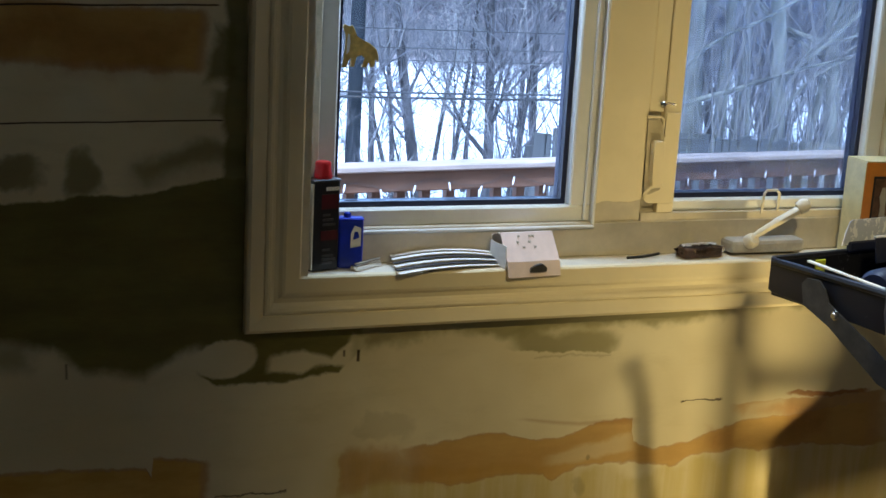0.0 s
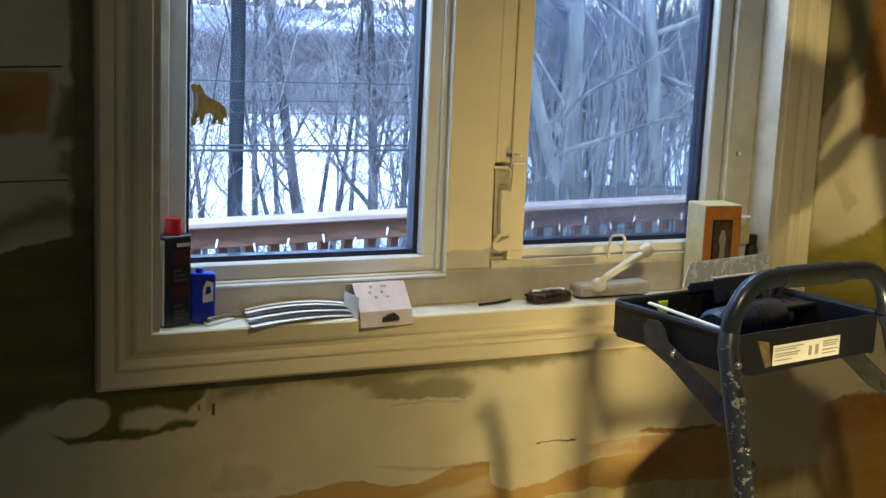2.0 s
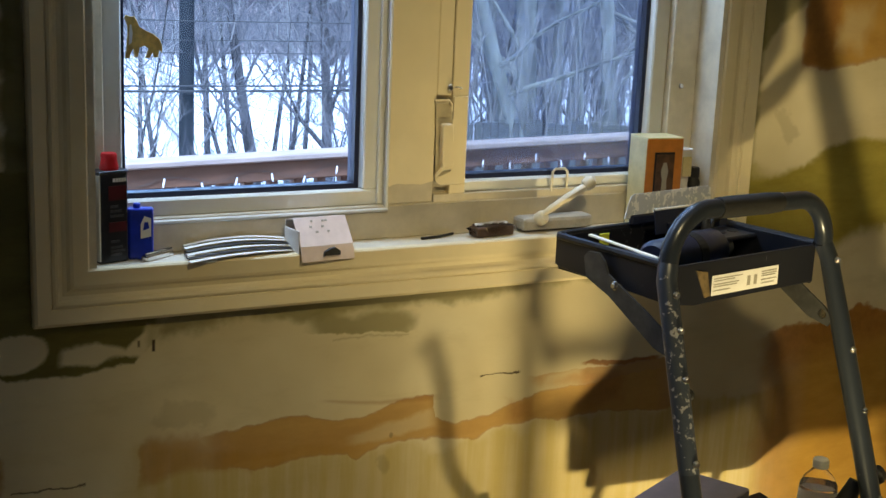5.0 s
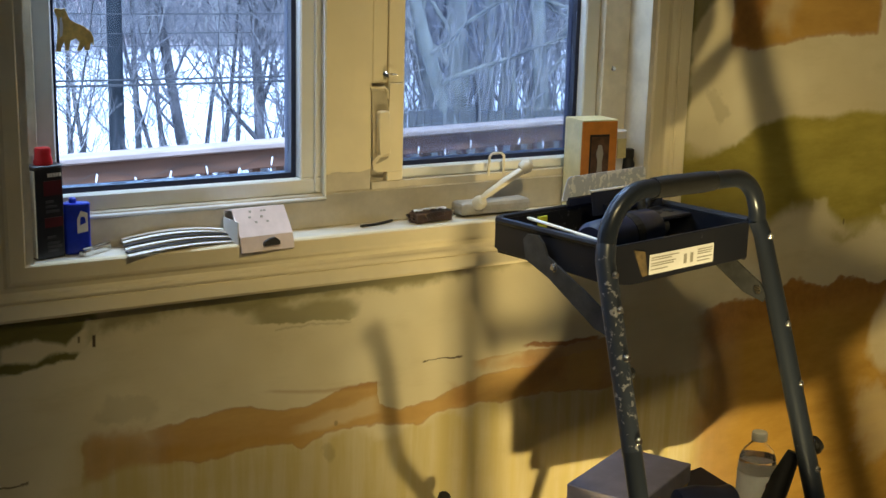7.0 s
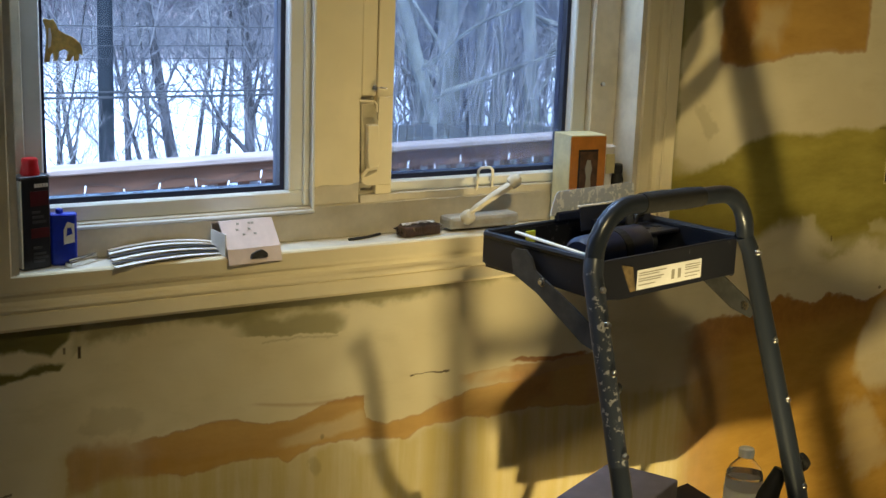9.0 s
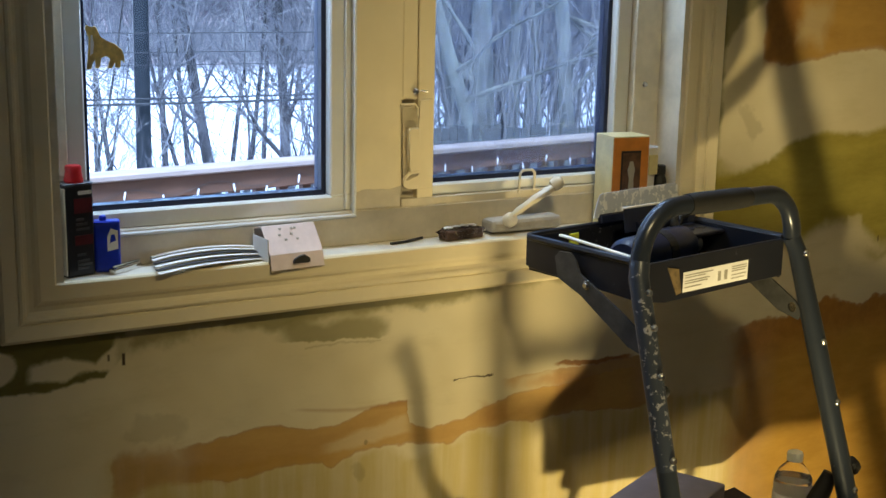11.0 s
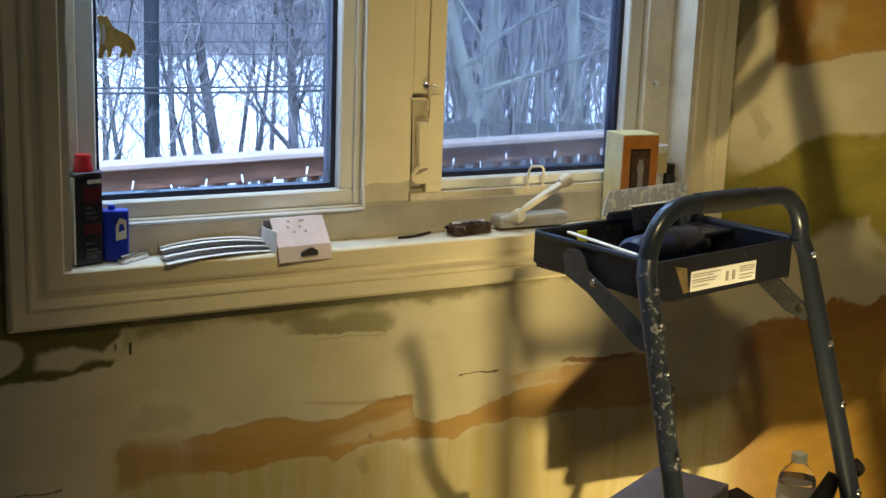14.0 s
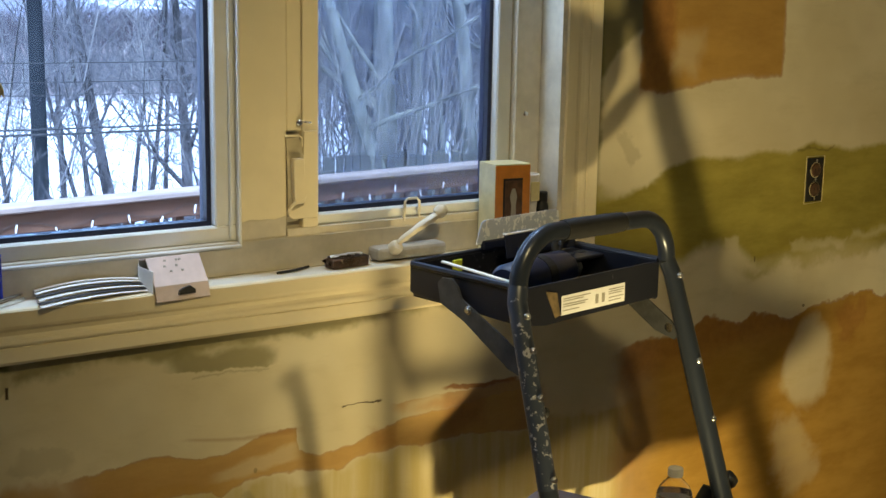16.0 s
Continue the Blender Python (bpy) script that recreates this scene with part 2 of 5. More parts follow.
    for m in (
        lambda: band([(-2.0, 1.29), (0.24, 1.302)], [(-2.0, 1.218), (-0.05, 1.220), (0.24, 1.214)], -1.2, 0.232, 0.006, 0.010, 0.014, 0.008, 0.92),
        lambda: band([(-2.0, 0.60), (-0.07, 0.593), (0.150, 0.581), (0.157, 0.565), (0.165, 0.597), (0.25, 0.585)], [(-2.0, -0.2), (0.3, -0.2)], -1.5, 0.243, 0.005, 0.01, 0.012, 0.008),
        lambda: band([(0.47, 0.562), (0.626, 0.578), (0.709, 0.589), (0.773, 0.585), (0.84, 0.571), (0.908, 0.570), (0.962, 0.588), (1.03, 0.592), (1.036, 0.546), (1.076, 0.531), (1.157, 0.534), (1.213, 0.553), (1.275, 0.570), (1.38, 0.566), (1.50, 0.590)],
             [(0.47, 0.512), (0.611, 0.511), (0.708, 0.500), (0.773, 0.510), (0.854, 0.502), (0.870, 0.484), (0.923, 0.512), (1.043, 0.510), (1.093, 0.502), (1.118, 0.488), (1.152, 0.506), (1.253, 0.513), (1.314, 0.504), (1.389, 0.514), (1.46, 0.505), (1.60, 0.495)],
             0.60, 1.60, 0.003, 0.004, 0.05, 0.008, 0.86),
        lambda: band([(0.47, 0.566), (0.65, 0.57)], [(0.47, 0.505), (0.65, 0.512)], 0.475, 0.66, 0.012, 0.014, 0.006, 0.025, 0.34),
        lambda: band([(1.25, 0.606), (1.38, 0.602), (1.60, 0.612)], [(1.25, 0.594), (1.38, 0.570), (1.60, 0.56)], 1.258, 1.60, 0.003, 0.020, 0.02, 0.008, 0.60),
        lambda: band([(1.55, 0.615), (1.836, 0.629), (1.924, 0.647), (2.11, 0.653), (2.288, 0.659), (2.395, 0.642), (2.491, 0.647), (2.579, 0.649), (2.68, 0.665), (4.0, 0.66)], [(1.5, -0.2), (4.0, -0.2)], 1.90, 4.0, 0.005, 0.01, 0.11, 0.025),
        lambda: band([(1.86, 2.4), (2.36, 2.4)], [(1.86, 1.218), (1.947, 1.205), (2.006, 1.214), (2.117, 1.236), (2.318, 1.240), (2.36, 1.24)], 1.876, 2.328, 0.01, 0.007, 0.007, 0.008, 0.95),
    ):
        paper = most_of(paper, m)
    col = n.mix(paper, col, orange)
    rim = n.math("MULTIPLY", n.math("MULTIPLY", paper, n.math("SUBTRACT", 1.0, paper)), 1.7)
    col = n.mix(rim, col, rust)
    for m in (
        lambda: area(1.876, 1.966, 1.205, 2.4, 0.014, 0.008, 0.62),
        lambda: band([(1.85, 0.64), (2.11, 0.653), (2.288, 0.659), (2.40, 0.642), (2.49, 0.645)], [(1.85, 0.56), (2.40, 0.60), (2.5, 0.63)], 1.86, 2.47, 0.005, 0.05, 0.06, 0.025, 0.62),
        lambda: band([(1.37, 0.619), (1.53, 0.618)], [(1.37, 0.612), (1.45, 0.606), (1.53, 0.609)], 1.372, 1.56, 0.002, 0.003, 0.01, 0.008, 0.9),
        lambda: area(1.38, 1.47, 0.52, 0.585, 0.022, 0.025, 0.45),
        lambda: area(1.20, 1.245, 0.515, 0.555, 0.012, 0.025, 0.40),
        lambda: band([(0.81, 0.612), (0.92, 0.594), (1.03, 0.594)], [(0.81, 0.607), (0.92, 0.587), (1.03, 0.583)], 0.81, 1.035, 0.003, 0.004, 0.02, 0.002, 0.38),
        lambda: area(-0.6, 0.2, 1.225, 1.28, 0.03, 0.05, 0.45),
        lambda: area(2.60, 2.72, 0.58, 0.635, 0.012, 0.05, 0.45),
    ):
        col = over(m, col, rust)
    for m in (
        lambda: band([(0.86, 0.540), (0.93, 0.545), (1.035, 0.566)], [(0.86, 0.516), (0.93, 0.519), (1.035, 0.530)], 0.865, 1.036, 0.006, 0.005, 0.02, 0.008, 0.42),
        lambda: oval(2.495, 0.510, 0.092, 0.112, 0.40, 0.025, 0.72),
        lambda: oval(2.46, 0.27, 0.08, 0.10, 0.6, 0.05, 0.45),
        lambda: area(1.978, 2.06, 1.25, 1.325, 0.02, 0.025, 0.42),
        lambda: area(1.28, 1.37, 0.578, 0.600, 0.012, 0.025, 0.55),
    ):
        col = over(m, col, skim)
    # pencil smudges and dirt
    for m in (
        lambda: oval(1.855, 1.098, 0.050, 0.032, 0.5, 0.05, 0.30),
        lambda: oval(0.54, 0.595, 0.055, 0.022, 0.6, 0.05, 0.22),
        lambda: oval(0.93, 0.47, 0.012, 0.022, 0.6, 0.025, 0.35),
        lambda: oval(0.945, 0.525, 0.004, 0.005, 0.5, 0.002, 0.6),
    ):
        col = over(m, col, (0.20, 0.155, 0.07))
    # cuts and scratches
    cuts = None
    for m in (
        lambda: band([(-2.0, 1.090), (-0.06, 1.1302), (0.267, 1.1385)], [(-2.0, 1.087), (-0.06, 1.1276), (0.267, 1.1362)], -2.0, 0.266, 0.0008, 0.0008, 0.004, 0.002),
        lambda: band([(-2.0, 1.260), (-0.06, 1.3005), (0.256, 1.3122)], [(-2.0, 1.257), (-0.06, 1.2975), (0.256, 1.3095)], -2.0, 0.256, 0.0008, 0.0008, 0.004, 0.002),
        lambda: band([(1.137, 0.620), (1.16, 0.618), (1.225, 0.620)], [(1.137, 0.613), (1.148, 0.6165), (1.225, 0.615)], 1.137, 1.225, 0.001, 0.001, 0.004, 0.008, 0.92),
        lambda: area(0.82, 0.975, 0.7155, 0.7185, 0.0025, 0.008, 0.30),
        lambda: area(0.496, 0.501, 0.737, 0.757, 0.0015, 0.002),
        lambda: area(0.471, 0.475, 0.746, 0.757, 0.0015, 0.002, 0.8),
        lambda: area(0.028, 0.031, 0.735, 0.76, 0.002, 0.002, 0.8),
        lambda: area(0.262, 0.380, 0.5155, 0.5185, 0.0015, 0.008, 0.8),
        lambda: area(2.395, 2.535, 1.058, 1.064, 0.004, 0.025, 0.45),
        lambda: oval(2.272, 0.800, 0.003, 0.008, 0.4, 0.002, 0.6),
        lambda: oval(2.462, 0.662, 0.005, 0.004, 0.4, 0.002, 0.7),
    ):
        cuts = most_of(cuts, m)
    col = n.mix(cuts, col, (0.05, 0.03, 0.012))
    n.base(col)
    h = n.math("ADD", n.math("MULTIPLY", smear.outputs[0], 0.9), n.math("MULTIPLY", fine.outputs[0], 0.35))
    h = n.math("SUBTRACT", n.math("SUBTRACT", h, n.math("MULTIPLY", paper, 0.25)), cuts)
    n.bump(h, 0.35, 0.004)
    return n.mat


def snow_material():
    n = Nodes("snow_field", 0.8)
    pos = n.world_coords()
    a, b = n.noise(0.25, 5.0, 0.6, pos), n.noise(2.2, 5.0, 0.65, pos)
    m = n.math("ADD", n.math("MULTIPLY", a.outputs[0], 0.6), n.math("MULTIPLY", b.outputs[0], 0.4))
    col = n.mix(n.ramp(m, 0.56, 0.66), (0.82, 0.84, 0.88), (0.30, 0.25, 0.19))
    sep = n.tree.nodes.new("ShaderNodeSeparateXYZ")
    n.link(pos, sep.inputs[0])
    brush = n.ramp(n.math("ADD", sep.outputs[1], n.math("MULTIPLY", b.outputs[0], 12)), 44, 54)
    col = n.mix(brush, col, n.mix(n.ramp(b.outputs[0], 0.4, 0.62), (0.12, 0.08, 0.07), (0.30, 0.22, 0.20)))
    n.base(col)
    n.bump(b.outputs[0], 0.5, 0.05)
    return n.mat


def hill_material():
    """Distant woods with snowy clearings between them."""
    n = Nodes("far_wooded_hill", 0.9)
    pos = n.world_coords()
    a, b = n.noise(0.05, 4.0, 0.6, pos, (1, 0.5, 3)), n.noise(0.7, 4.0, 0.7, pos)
    # Bluish woods and snow: the haze of distance is put into the colour.
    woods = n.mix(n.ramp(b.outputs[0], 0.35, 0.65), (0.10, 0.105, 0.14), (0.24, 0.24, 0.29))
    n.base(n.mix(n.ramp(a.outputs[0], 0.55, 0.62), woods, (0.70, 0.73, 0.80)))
    return n.mat


def bark(name, dark, light, scale=6.0):
    n = Nodes(name, 0.85)
    v, f = n.noise(scale, 5.0, 0.65, stretch=(1, 1, 0.25)), n.noise(1.3, 3.0)
    col = n.mix(n.ramp(v.outputs[0], 0.35, 0.68), dark, light)
    n.base(n.mix(n.math("MULTIPLY", n.ramp(f.outputs[0], 0.4, 0.7), 0.4), col, light))
    n.bump(v.outputs[0], 0.6, 0.02)
    n.bsdf.inputs["Specular IOR Level"].default_value = 0.1
    return n.mat


def glass_material():
    n = Nodes("window_glass")
    out = n.tree.nodes["Material Output"]
    clear = n.node("ShaderNodeBsdfTransparent", Color=(0.83, 0.905, 1.0, 1))
    gloss = n.node("ShaderNodeBsdfGlossy", Roughness=0.02)
    fres = n.node("ShaderNodeFresnel", IOR=1.45)
    mixer = n.node("ShaderNodeMixShader")
    n.link(fres.outputs[0], mixer.inputs[0])
    n.link(clear.outputs[0], mixer.inputs[1])
    n.link(gloss.outputs[0], mixer.inputs[2])
    n.link(mixer.outputs[0], out.inputs[0])
    return n.mat


def screen_material():
    """Fine grey insect mesh: mostly open."""
    n = Nodes("insect_mesh", 0.7)
    n.bsdf.inputs["Base Color"].default_value = (0.19, 0.25, 0.38, 1)
    out = n.tree.nodes["Material Output"]
    clear = n.node("ShaderNodeBsdfTransparent")
    mixer = n.node("ShaderNodeMixShader", Fac=0.30)
    n.link(clear.outputs[0], mixer.inputs[1])
    n.link(n.bsdf.outputs[0], mixer.inputs[2])
    n.link(mixer.outputs[0], out.inputs[0])
    return n.mat


def clear_plastic(name, tint=(0.9, 0.93, 0.95), ior=1.33):
    n = Nodes(name, 0.08)
    n.bsdf.inputs["Base Color"].default_value = (*tint, 1)
    n.bsdf.inputs["Transmission Weight"].default_value = 1.0
    n.bsdf.inputs["IOR"].default_value = ior
    return n.mat


WALLS = [wall_material(-2.0, 0.395), wall_material(0.385, 1.665), wall_material(1.65, 4.0)]
ROOM = plain("primed_wall", (0.45, 0.42, 0.34), 0.8, vary=0.2, scale=1.5)
CEIL = plain("ceiling_paint", (0.45, 0.43, 0.37), 0.85, vary=0.08, scale=1.0)
FLOOR = plain("subfloor_plywood", (0.30, 0.21, 0.12), 0.7, vary=0.3, scale=3.0, stretch=(0.3, 3, 1))
TRIM = plain("cream_trim_paint", (0.76, 0.665, 0.46), 0.42, vary=0.07, scale=5.0, fine=60, bump=0.08)
SILLM = plain("worn_sill_paint", (0.70, 0.65, 0.54), 0.45, vary=0.16, scale=14.0, fine=70)
# Greyer cream; on the post it paints the shade below the edge line.
FRAME = plain("greyed_frame_paint", (0.56, 0.50, 0.39), 0.5, vary=0.16, scale=12.0, fine=70)
VINYL = plain("white_vinyl", (0.70, 0.71, 0.70), 0.35, vary=0.06, scale=10.0)
GASKET = plain("black_gasket", (0.006, 0.009, 0.034), 0.45, vary=0.2)
RECESS = plain("painted_recess_shade", (0.44, 0.38, 0.26), 0.6, vary=0.2, scale=20)
GLASS = glass_material()
MESHM = screen_material()
SNOW = snow_material()
DECKW = plain("weathered_deck_wood", (0.165, 0.076, 0.044), 0.8, vary=0.3, scale=4, fine=40, stretch=(1, 6, 6))
CAPW = plain("grey_cap_wood", (0.33, 0.25, 0.21), 0.75, vary=0.2, scale=5, fine=40, stretch=(1, 6, 6))
BARK = bark("dark_bark", (0.018, 0.017, 0.018), (0.055, 0.052, 0.052))
PALE = bark("pale_beech_bark", (0.07, 0.07, 0.062), (0.30, 0.30, 0.255), 2.2)
TWIG = bark("twig_bark", (0.055, 0.053, 0.056), (0.16, 0.15, 0.155))
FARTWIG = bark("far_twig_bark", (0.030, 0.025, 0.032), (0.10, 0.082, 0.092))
PALETWIG = bark("pale_twig_bark", (0.13, 0.12, 0.115), (0.28, 0.265, 0.25))
POLE = bark("pole_wood", (0.008, 0.010, 0.012), (0.022, 0.025, 0.028), 1.6)
FENCE = plain("dark_fence_wood", (0.05, 0.05, 0.048), 0.85, vary=0.3, scale=3, stretch=(6, 6, 1))
HILL = hill_material()
RAILM = speckled("blue_grey_tube_paint", (0.024, 0.030, 0.043), (0.5, 0.48, 0.42), 0.72, 70.0, 0.28, 0.3)
RAILP = speckled("splashed_tube_paint", (0.032, 0.040, 0.060), (0.25, 0.25, 0.27), 0.61, 85.0, 0.35, 0.2)
BRACE = plain("grey_strap_steel", (0.10, 0.105, 0.115), 0.35, 0.6, vary=0.3, scale=20)
TRAYM = speckled("black_tray_plastic", (0.010, 0.011, 0.017), (0.12, 0.12, 0.13), 0.70, 60.0, 0.38)
GRIP = plain("black_foam_grip", (0.012, 0.012, 0.013), 0.8, vary=0.3, scale=30)
STEEL = plain("bright_bolt_steel", (0.75, 0.74, 0.72), 0.18, 1.0, vary=0.15, scale=50)
BLADE = speckled("plastered_blade", (0.50, 0.54, 0.64), (0.82, 0.83, 0.86), 0.50, 60.0, 0.35, 0.1)
PAPER = plain("white_paper", (0.80, 0.79, 0.78), 0.7, vary=0.06, scale=20)
PINK = plain("pale_pink_card", (0.74, 0.62, 0.60), 0.7, vary=0.08, scale=30)
INK = plain("dark_print", (0.03, 0.03, 0.035), 0.6, vary=0.2)
GREYINK = plain("grey_print", (0.36, 0.34, 0.29), 0.6, vary=0.2)
DIM = plain("faded_print", (0.07, 0.07, 0.08), 0.4, vary=0.4, scale=50)
CANBLK = plain("black_can_print", (0.012, 0.013, 0.02), 0.3, vary=0.3, scale=40)
CANWHT = plain("pale_can_side", (0.72, 0.69, 0.60), 0.35, vary=0.15, scale=30)
CANRED = plain("dark_red_print", (0.085, 0.008, 0.014), 0.3, vary=0.3, scale=40)
RED = plain("red_cap_plastic", (0.62, 0.012, 0.02), 0.35, vary=0.1)
BLUE = plain("blue_can_print", (0.01, 0.035, 0.50), 0.28, vary=0.2, scale=40)
ORANGE = plain("orange_card", (0.52, 0.19, 0.03), 0.5, vary=0.15, scale=30)
CREAM = plain("cream_card", (0.62, 0.55, 0.30), 0.5, vary=0.12, scale=30)
BROWN = plain("brown_print", (0.10, 0.05, 0.025), 0.5, vary=0.5, scale=70)
# Opaque gold; its brighter base stands in for daylight shining through.
GOLD = plain("backlit_golden_paint", (0.66, 0.45, 0.13), 0.4, vary=0.3, scale=60)
IVORY = plain("ivory_crank_enamel", (0.68, 0.62, 0.49), 0.32, vary=0.08, scale=30)
CRANKB = plain("grey_crank_cover", (0.42, 0.39, 0.33), 0.4, vary=0.2, scale=30)
BOXG = plain("lilac_grey_cardboard", (0.20, 0.18, 0.22), 0.75, vary=0.15, scale=14)
CHIP = plain("rubbed_tan_sticker", (0.15, 0.105, 0.05), 0.6, vary=0.4, scale=60)
KRAFT = plain("kraft_cardboard", (0.36, 0.25, 0.12), 0.8, vary=0.15, scale=14)
NAVY = plain("navy_plastic", (0.012, 0.017, 0.045), 0.35, vary=0.25, scale=20)
YELLOW = plain("yellow_green_tape", (0.55, 0.60, 0.05), 0.5, vary=0.1)
GREEN = plain("green_plastic", (0.02, 0.22, 0.04), 0.4, vary=0.2)
WHITEP = plain("white_plastic", (0.78, 0.76, 0.70), 0.4, vary=0.05)
RUBBER = plain("black_rubber", (0.010, 0.010, 0.010), 0.55, vary=0.2)
WATER = clear_plastic("clear_bottle_plastic", (0.95, 0.95, 0.95), 1.09)
LIQUID = clear_plastic("bottled_water", (0.80, 0.77, 0.78), 1.15)
BAG = clear_plastic("clear_bag_plastic", (0.85, 0.8, 0.78))
BULB = plain("frosted_bulb", (0.85, 0.86, 0.88), 0.3, vary=0.05)


# ---- mesh helpers ----
def mesh_of(name, bm, mat, smooth=False):
    me = bpy.data.meshes.new(name)
    bmesh.ops.recalc_face_normals(bm, faces=bm.faces)
    bm.to_mesh(me)
    bm.free()
    me.materials.append(mat)
    if smooth:
        me.polygons.foreach_set("use_smooth", [True] * len(me.polygons))
        me.set_sharp_from_angle(angle=radians(40))
    return me


def part(name, bm, mat, parent=None, label="", smooth=False):
    ob = new(name, mesh_of(name, bm, mat, smooth))
    if parent is not None:
        ob.parent = parent
    return tagged(ob, label)


def thing(name, at, label, category, group="", kind="", turn=0.0):
    ob = new(name)
    ob.empty_display_size = 0.05
    ob.matrix_basis = pose(*at, 0, 0, turn)
    return tagged(ob, label, category, group, kind)


def box(x0, x1, y0, y1, z0, z1, bevel=0.0, bm=None, seg=1):
    own = bmesh.new()
    bmesh.ops.create_cube(own, size=1.0)
    bmesh.ops.scale(own, vec=(x1 - x0, y1 - y0, z1 - z0), verts=own.verts)
    bmesh.ops.translate(own, vec=((x0 + x1) / 2, (y0 + y1) / 2, (z0 + z1) / 2), verts=own.verts)
    if bevel:
        bmesh.ops.bevel(own, geom=own.edges[:], offset=bevel, segments=seg, affect="EDGES", profile=0.5)
    return join(bm, own)


def join(bm, own):
    if bm is None:
        return own
    me = bpy.data.meshes.new("tmp")
    own.to_mesh(me)
    own.free()
    bm.from_mesh(me)
    bpy.data.meshes.remove(me)
    return bm


def moved(bm, m):
    bmesh.ops.transform(bm, matrix=m, verts=bm.verts)
    return bm


def tube(points, radius, sides=10, bm=None, caps=True, flat=1.0):
    """A tube along points; radius may be one number or one a point. flat squeezes it across."""
    bm = bm or bmesh.new()
    pts = [Vector(p) for p in points]
    rad = radius if isinstance(radius, (list, tuple)) else [radius] * len(pts)
    rings, side = [], None
    for i, p in enumerate(pts):
        d = (pts[min(i + 1, len(pts) - 1)] - pts[max(i - 1, 0)]).normalized()
        if side is None:
            side = d.orthogonal().normalized()
        side = (side - d * side.dot(d)).normalized()
        up = d.cross(side)
        rings.append([bm.verts.new(p + rad[i] * (math.cos(a) * side + flat * math.sin(a) * up)) for a in [2 * math.pi * k / sides for k in range(sides)]])
    for a, b in zip(rings, rings[1:]):
        for k in range(sides):
            bm.faces.new((a[k], a[(k + 1) % sides], b[(k + 1) % sides], b[k]))
    if caps:
        bm.faces.new(rings[0][::-1])
        bm.faces.new(rings[-1])
    return bm


def lathe(profile, sides=28, bm=None):
    """A turned shape from (radius, height) pairs about the z axis."""
    bm = bm or bmesh.new()
    rings = [[bm.verts.new((r * math.cos(2 * math.pi * k / sides), r * math.sin(2 * math.pi * k / sides), z)) for k in range(sides)] for r, z in profile]
    for a, b in zip(rings, rings[1:]):
        for k in range(sides):
            bm.faces.new((a[k], a[(k + 1) % sides], b[(k + 1) % sides], b[k]))
    bm.faces.new(rings[0][::-1])
    bm.faces.new(rings[-1])
    return bm


def slab(outline, y0, y1, bevel=0.0):
    """An outline of (x, z) pairs, made thick along y."""
    bm = bmesh.new()
    front = [bm.verts.new((x, y0, z)) for x, z in outline]
    back = [bm.verts.new((x, y1, z)) for x, z in outline]
    bm.faces.new(front)
    bm.faces.new(back[::-1])
    for i in range(len(outline)):
        j = (i + 1) % len(outline)
        bm.faces.new((front[i], back[i], back[j], front[j]))
    if bevel:
        bmesh.ops.bevel(bm, geom=bm.edges[:], offset=bevel, segments=1, affect="EDGES")
    return bm


def smooth_line(points, steps=6):
    """A curve through points (Catmull-Rom)."""
    p = [Vector(q) for q in points]
    p = [2 * p[0] - p[1]] + p + [2 * p[-1] - p[-2]]
    out = []
    for i in range(1, len(p) - 2):
        for k in range(steps):
            t = k / steps
            out.append(0.5 * (2 * p[i] + (p[i + 1] - p[i - 1]) * t + (2 * p[i - 1] - 5 * p[i] + 4 * p[i + 1] - p[i + 2]) * t * t + (3 * p[i] - p[i - 1] - 3 * p[i + 1] + p[i + 2]) * t ** 3))
    return out + [p[-2]]


# ---- the room ----
X0, X1, Y0, Y1, H = -1.7, 3.6, -2.2, 2.0, 2.4
OX0, OX1, OZ0, OZ1 = 0.391, 1.656, 0.8795, 2.02
bm = box(X0 - 0.15, OX0, Y1, Y1 + 0.16, 0, H)
box(OX1, X1 + 0.15, Y1, Y1 + 0.16, 0, H, bm=bm)
box(OX0, OX1, Y1, Y1 + 0.16, 0, OZ0, bm=bm)
box(OX0, OX1, Y1, Y1 + 0.16, OZ1, H, bm=bm)
wall_north = part("wall_north", bm, WALLS[0])
for m in WALLS[1:]:
    wall_north.data.materials.append(m)
for face in wall_north.data.polygons:
    face.material_index = 0 if face.center.x < OX0 else 2 if face.center.x > OX1 else 1
tagged(wall_north, "half-stripped drywall with olive paint, torn orange paper and joint compound", "wall", kind="structure")
tagged(part("wall_east", box(X1, X1 + 0.15, Y0, Y1, 0, H), ROOM), "plain primed side wall", "wall", kind="structure")
tagged(part("wall_west", box(X0 - 0.15, X0, Y0, Y1, 0, H), ROOM), "plain primed side wall", "wall", kind="structure")
tagged(part("wall_south", box(X0 - 0.15, X1 + 0.15, Y0 - 0.15, Y0, 0, H), ROOM), "plain primed back wall", "wall", kind="structure")
tagged(part("floor", box(X0 - 0.15, X1 + 0.15, Y0 - 0.15, Y1 + 0.16, -0.12, 0), FLOOR), "bare plywood floor", "floor", kind="structure")
tagged(part("ceiling", box(X0 - 0.15, X1 + 0.15, Y0 - 0.15, Y1 + 0.16, H, H + 0.12), CEIL), "plain painted ceiling", "ceiling", kind="structure")

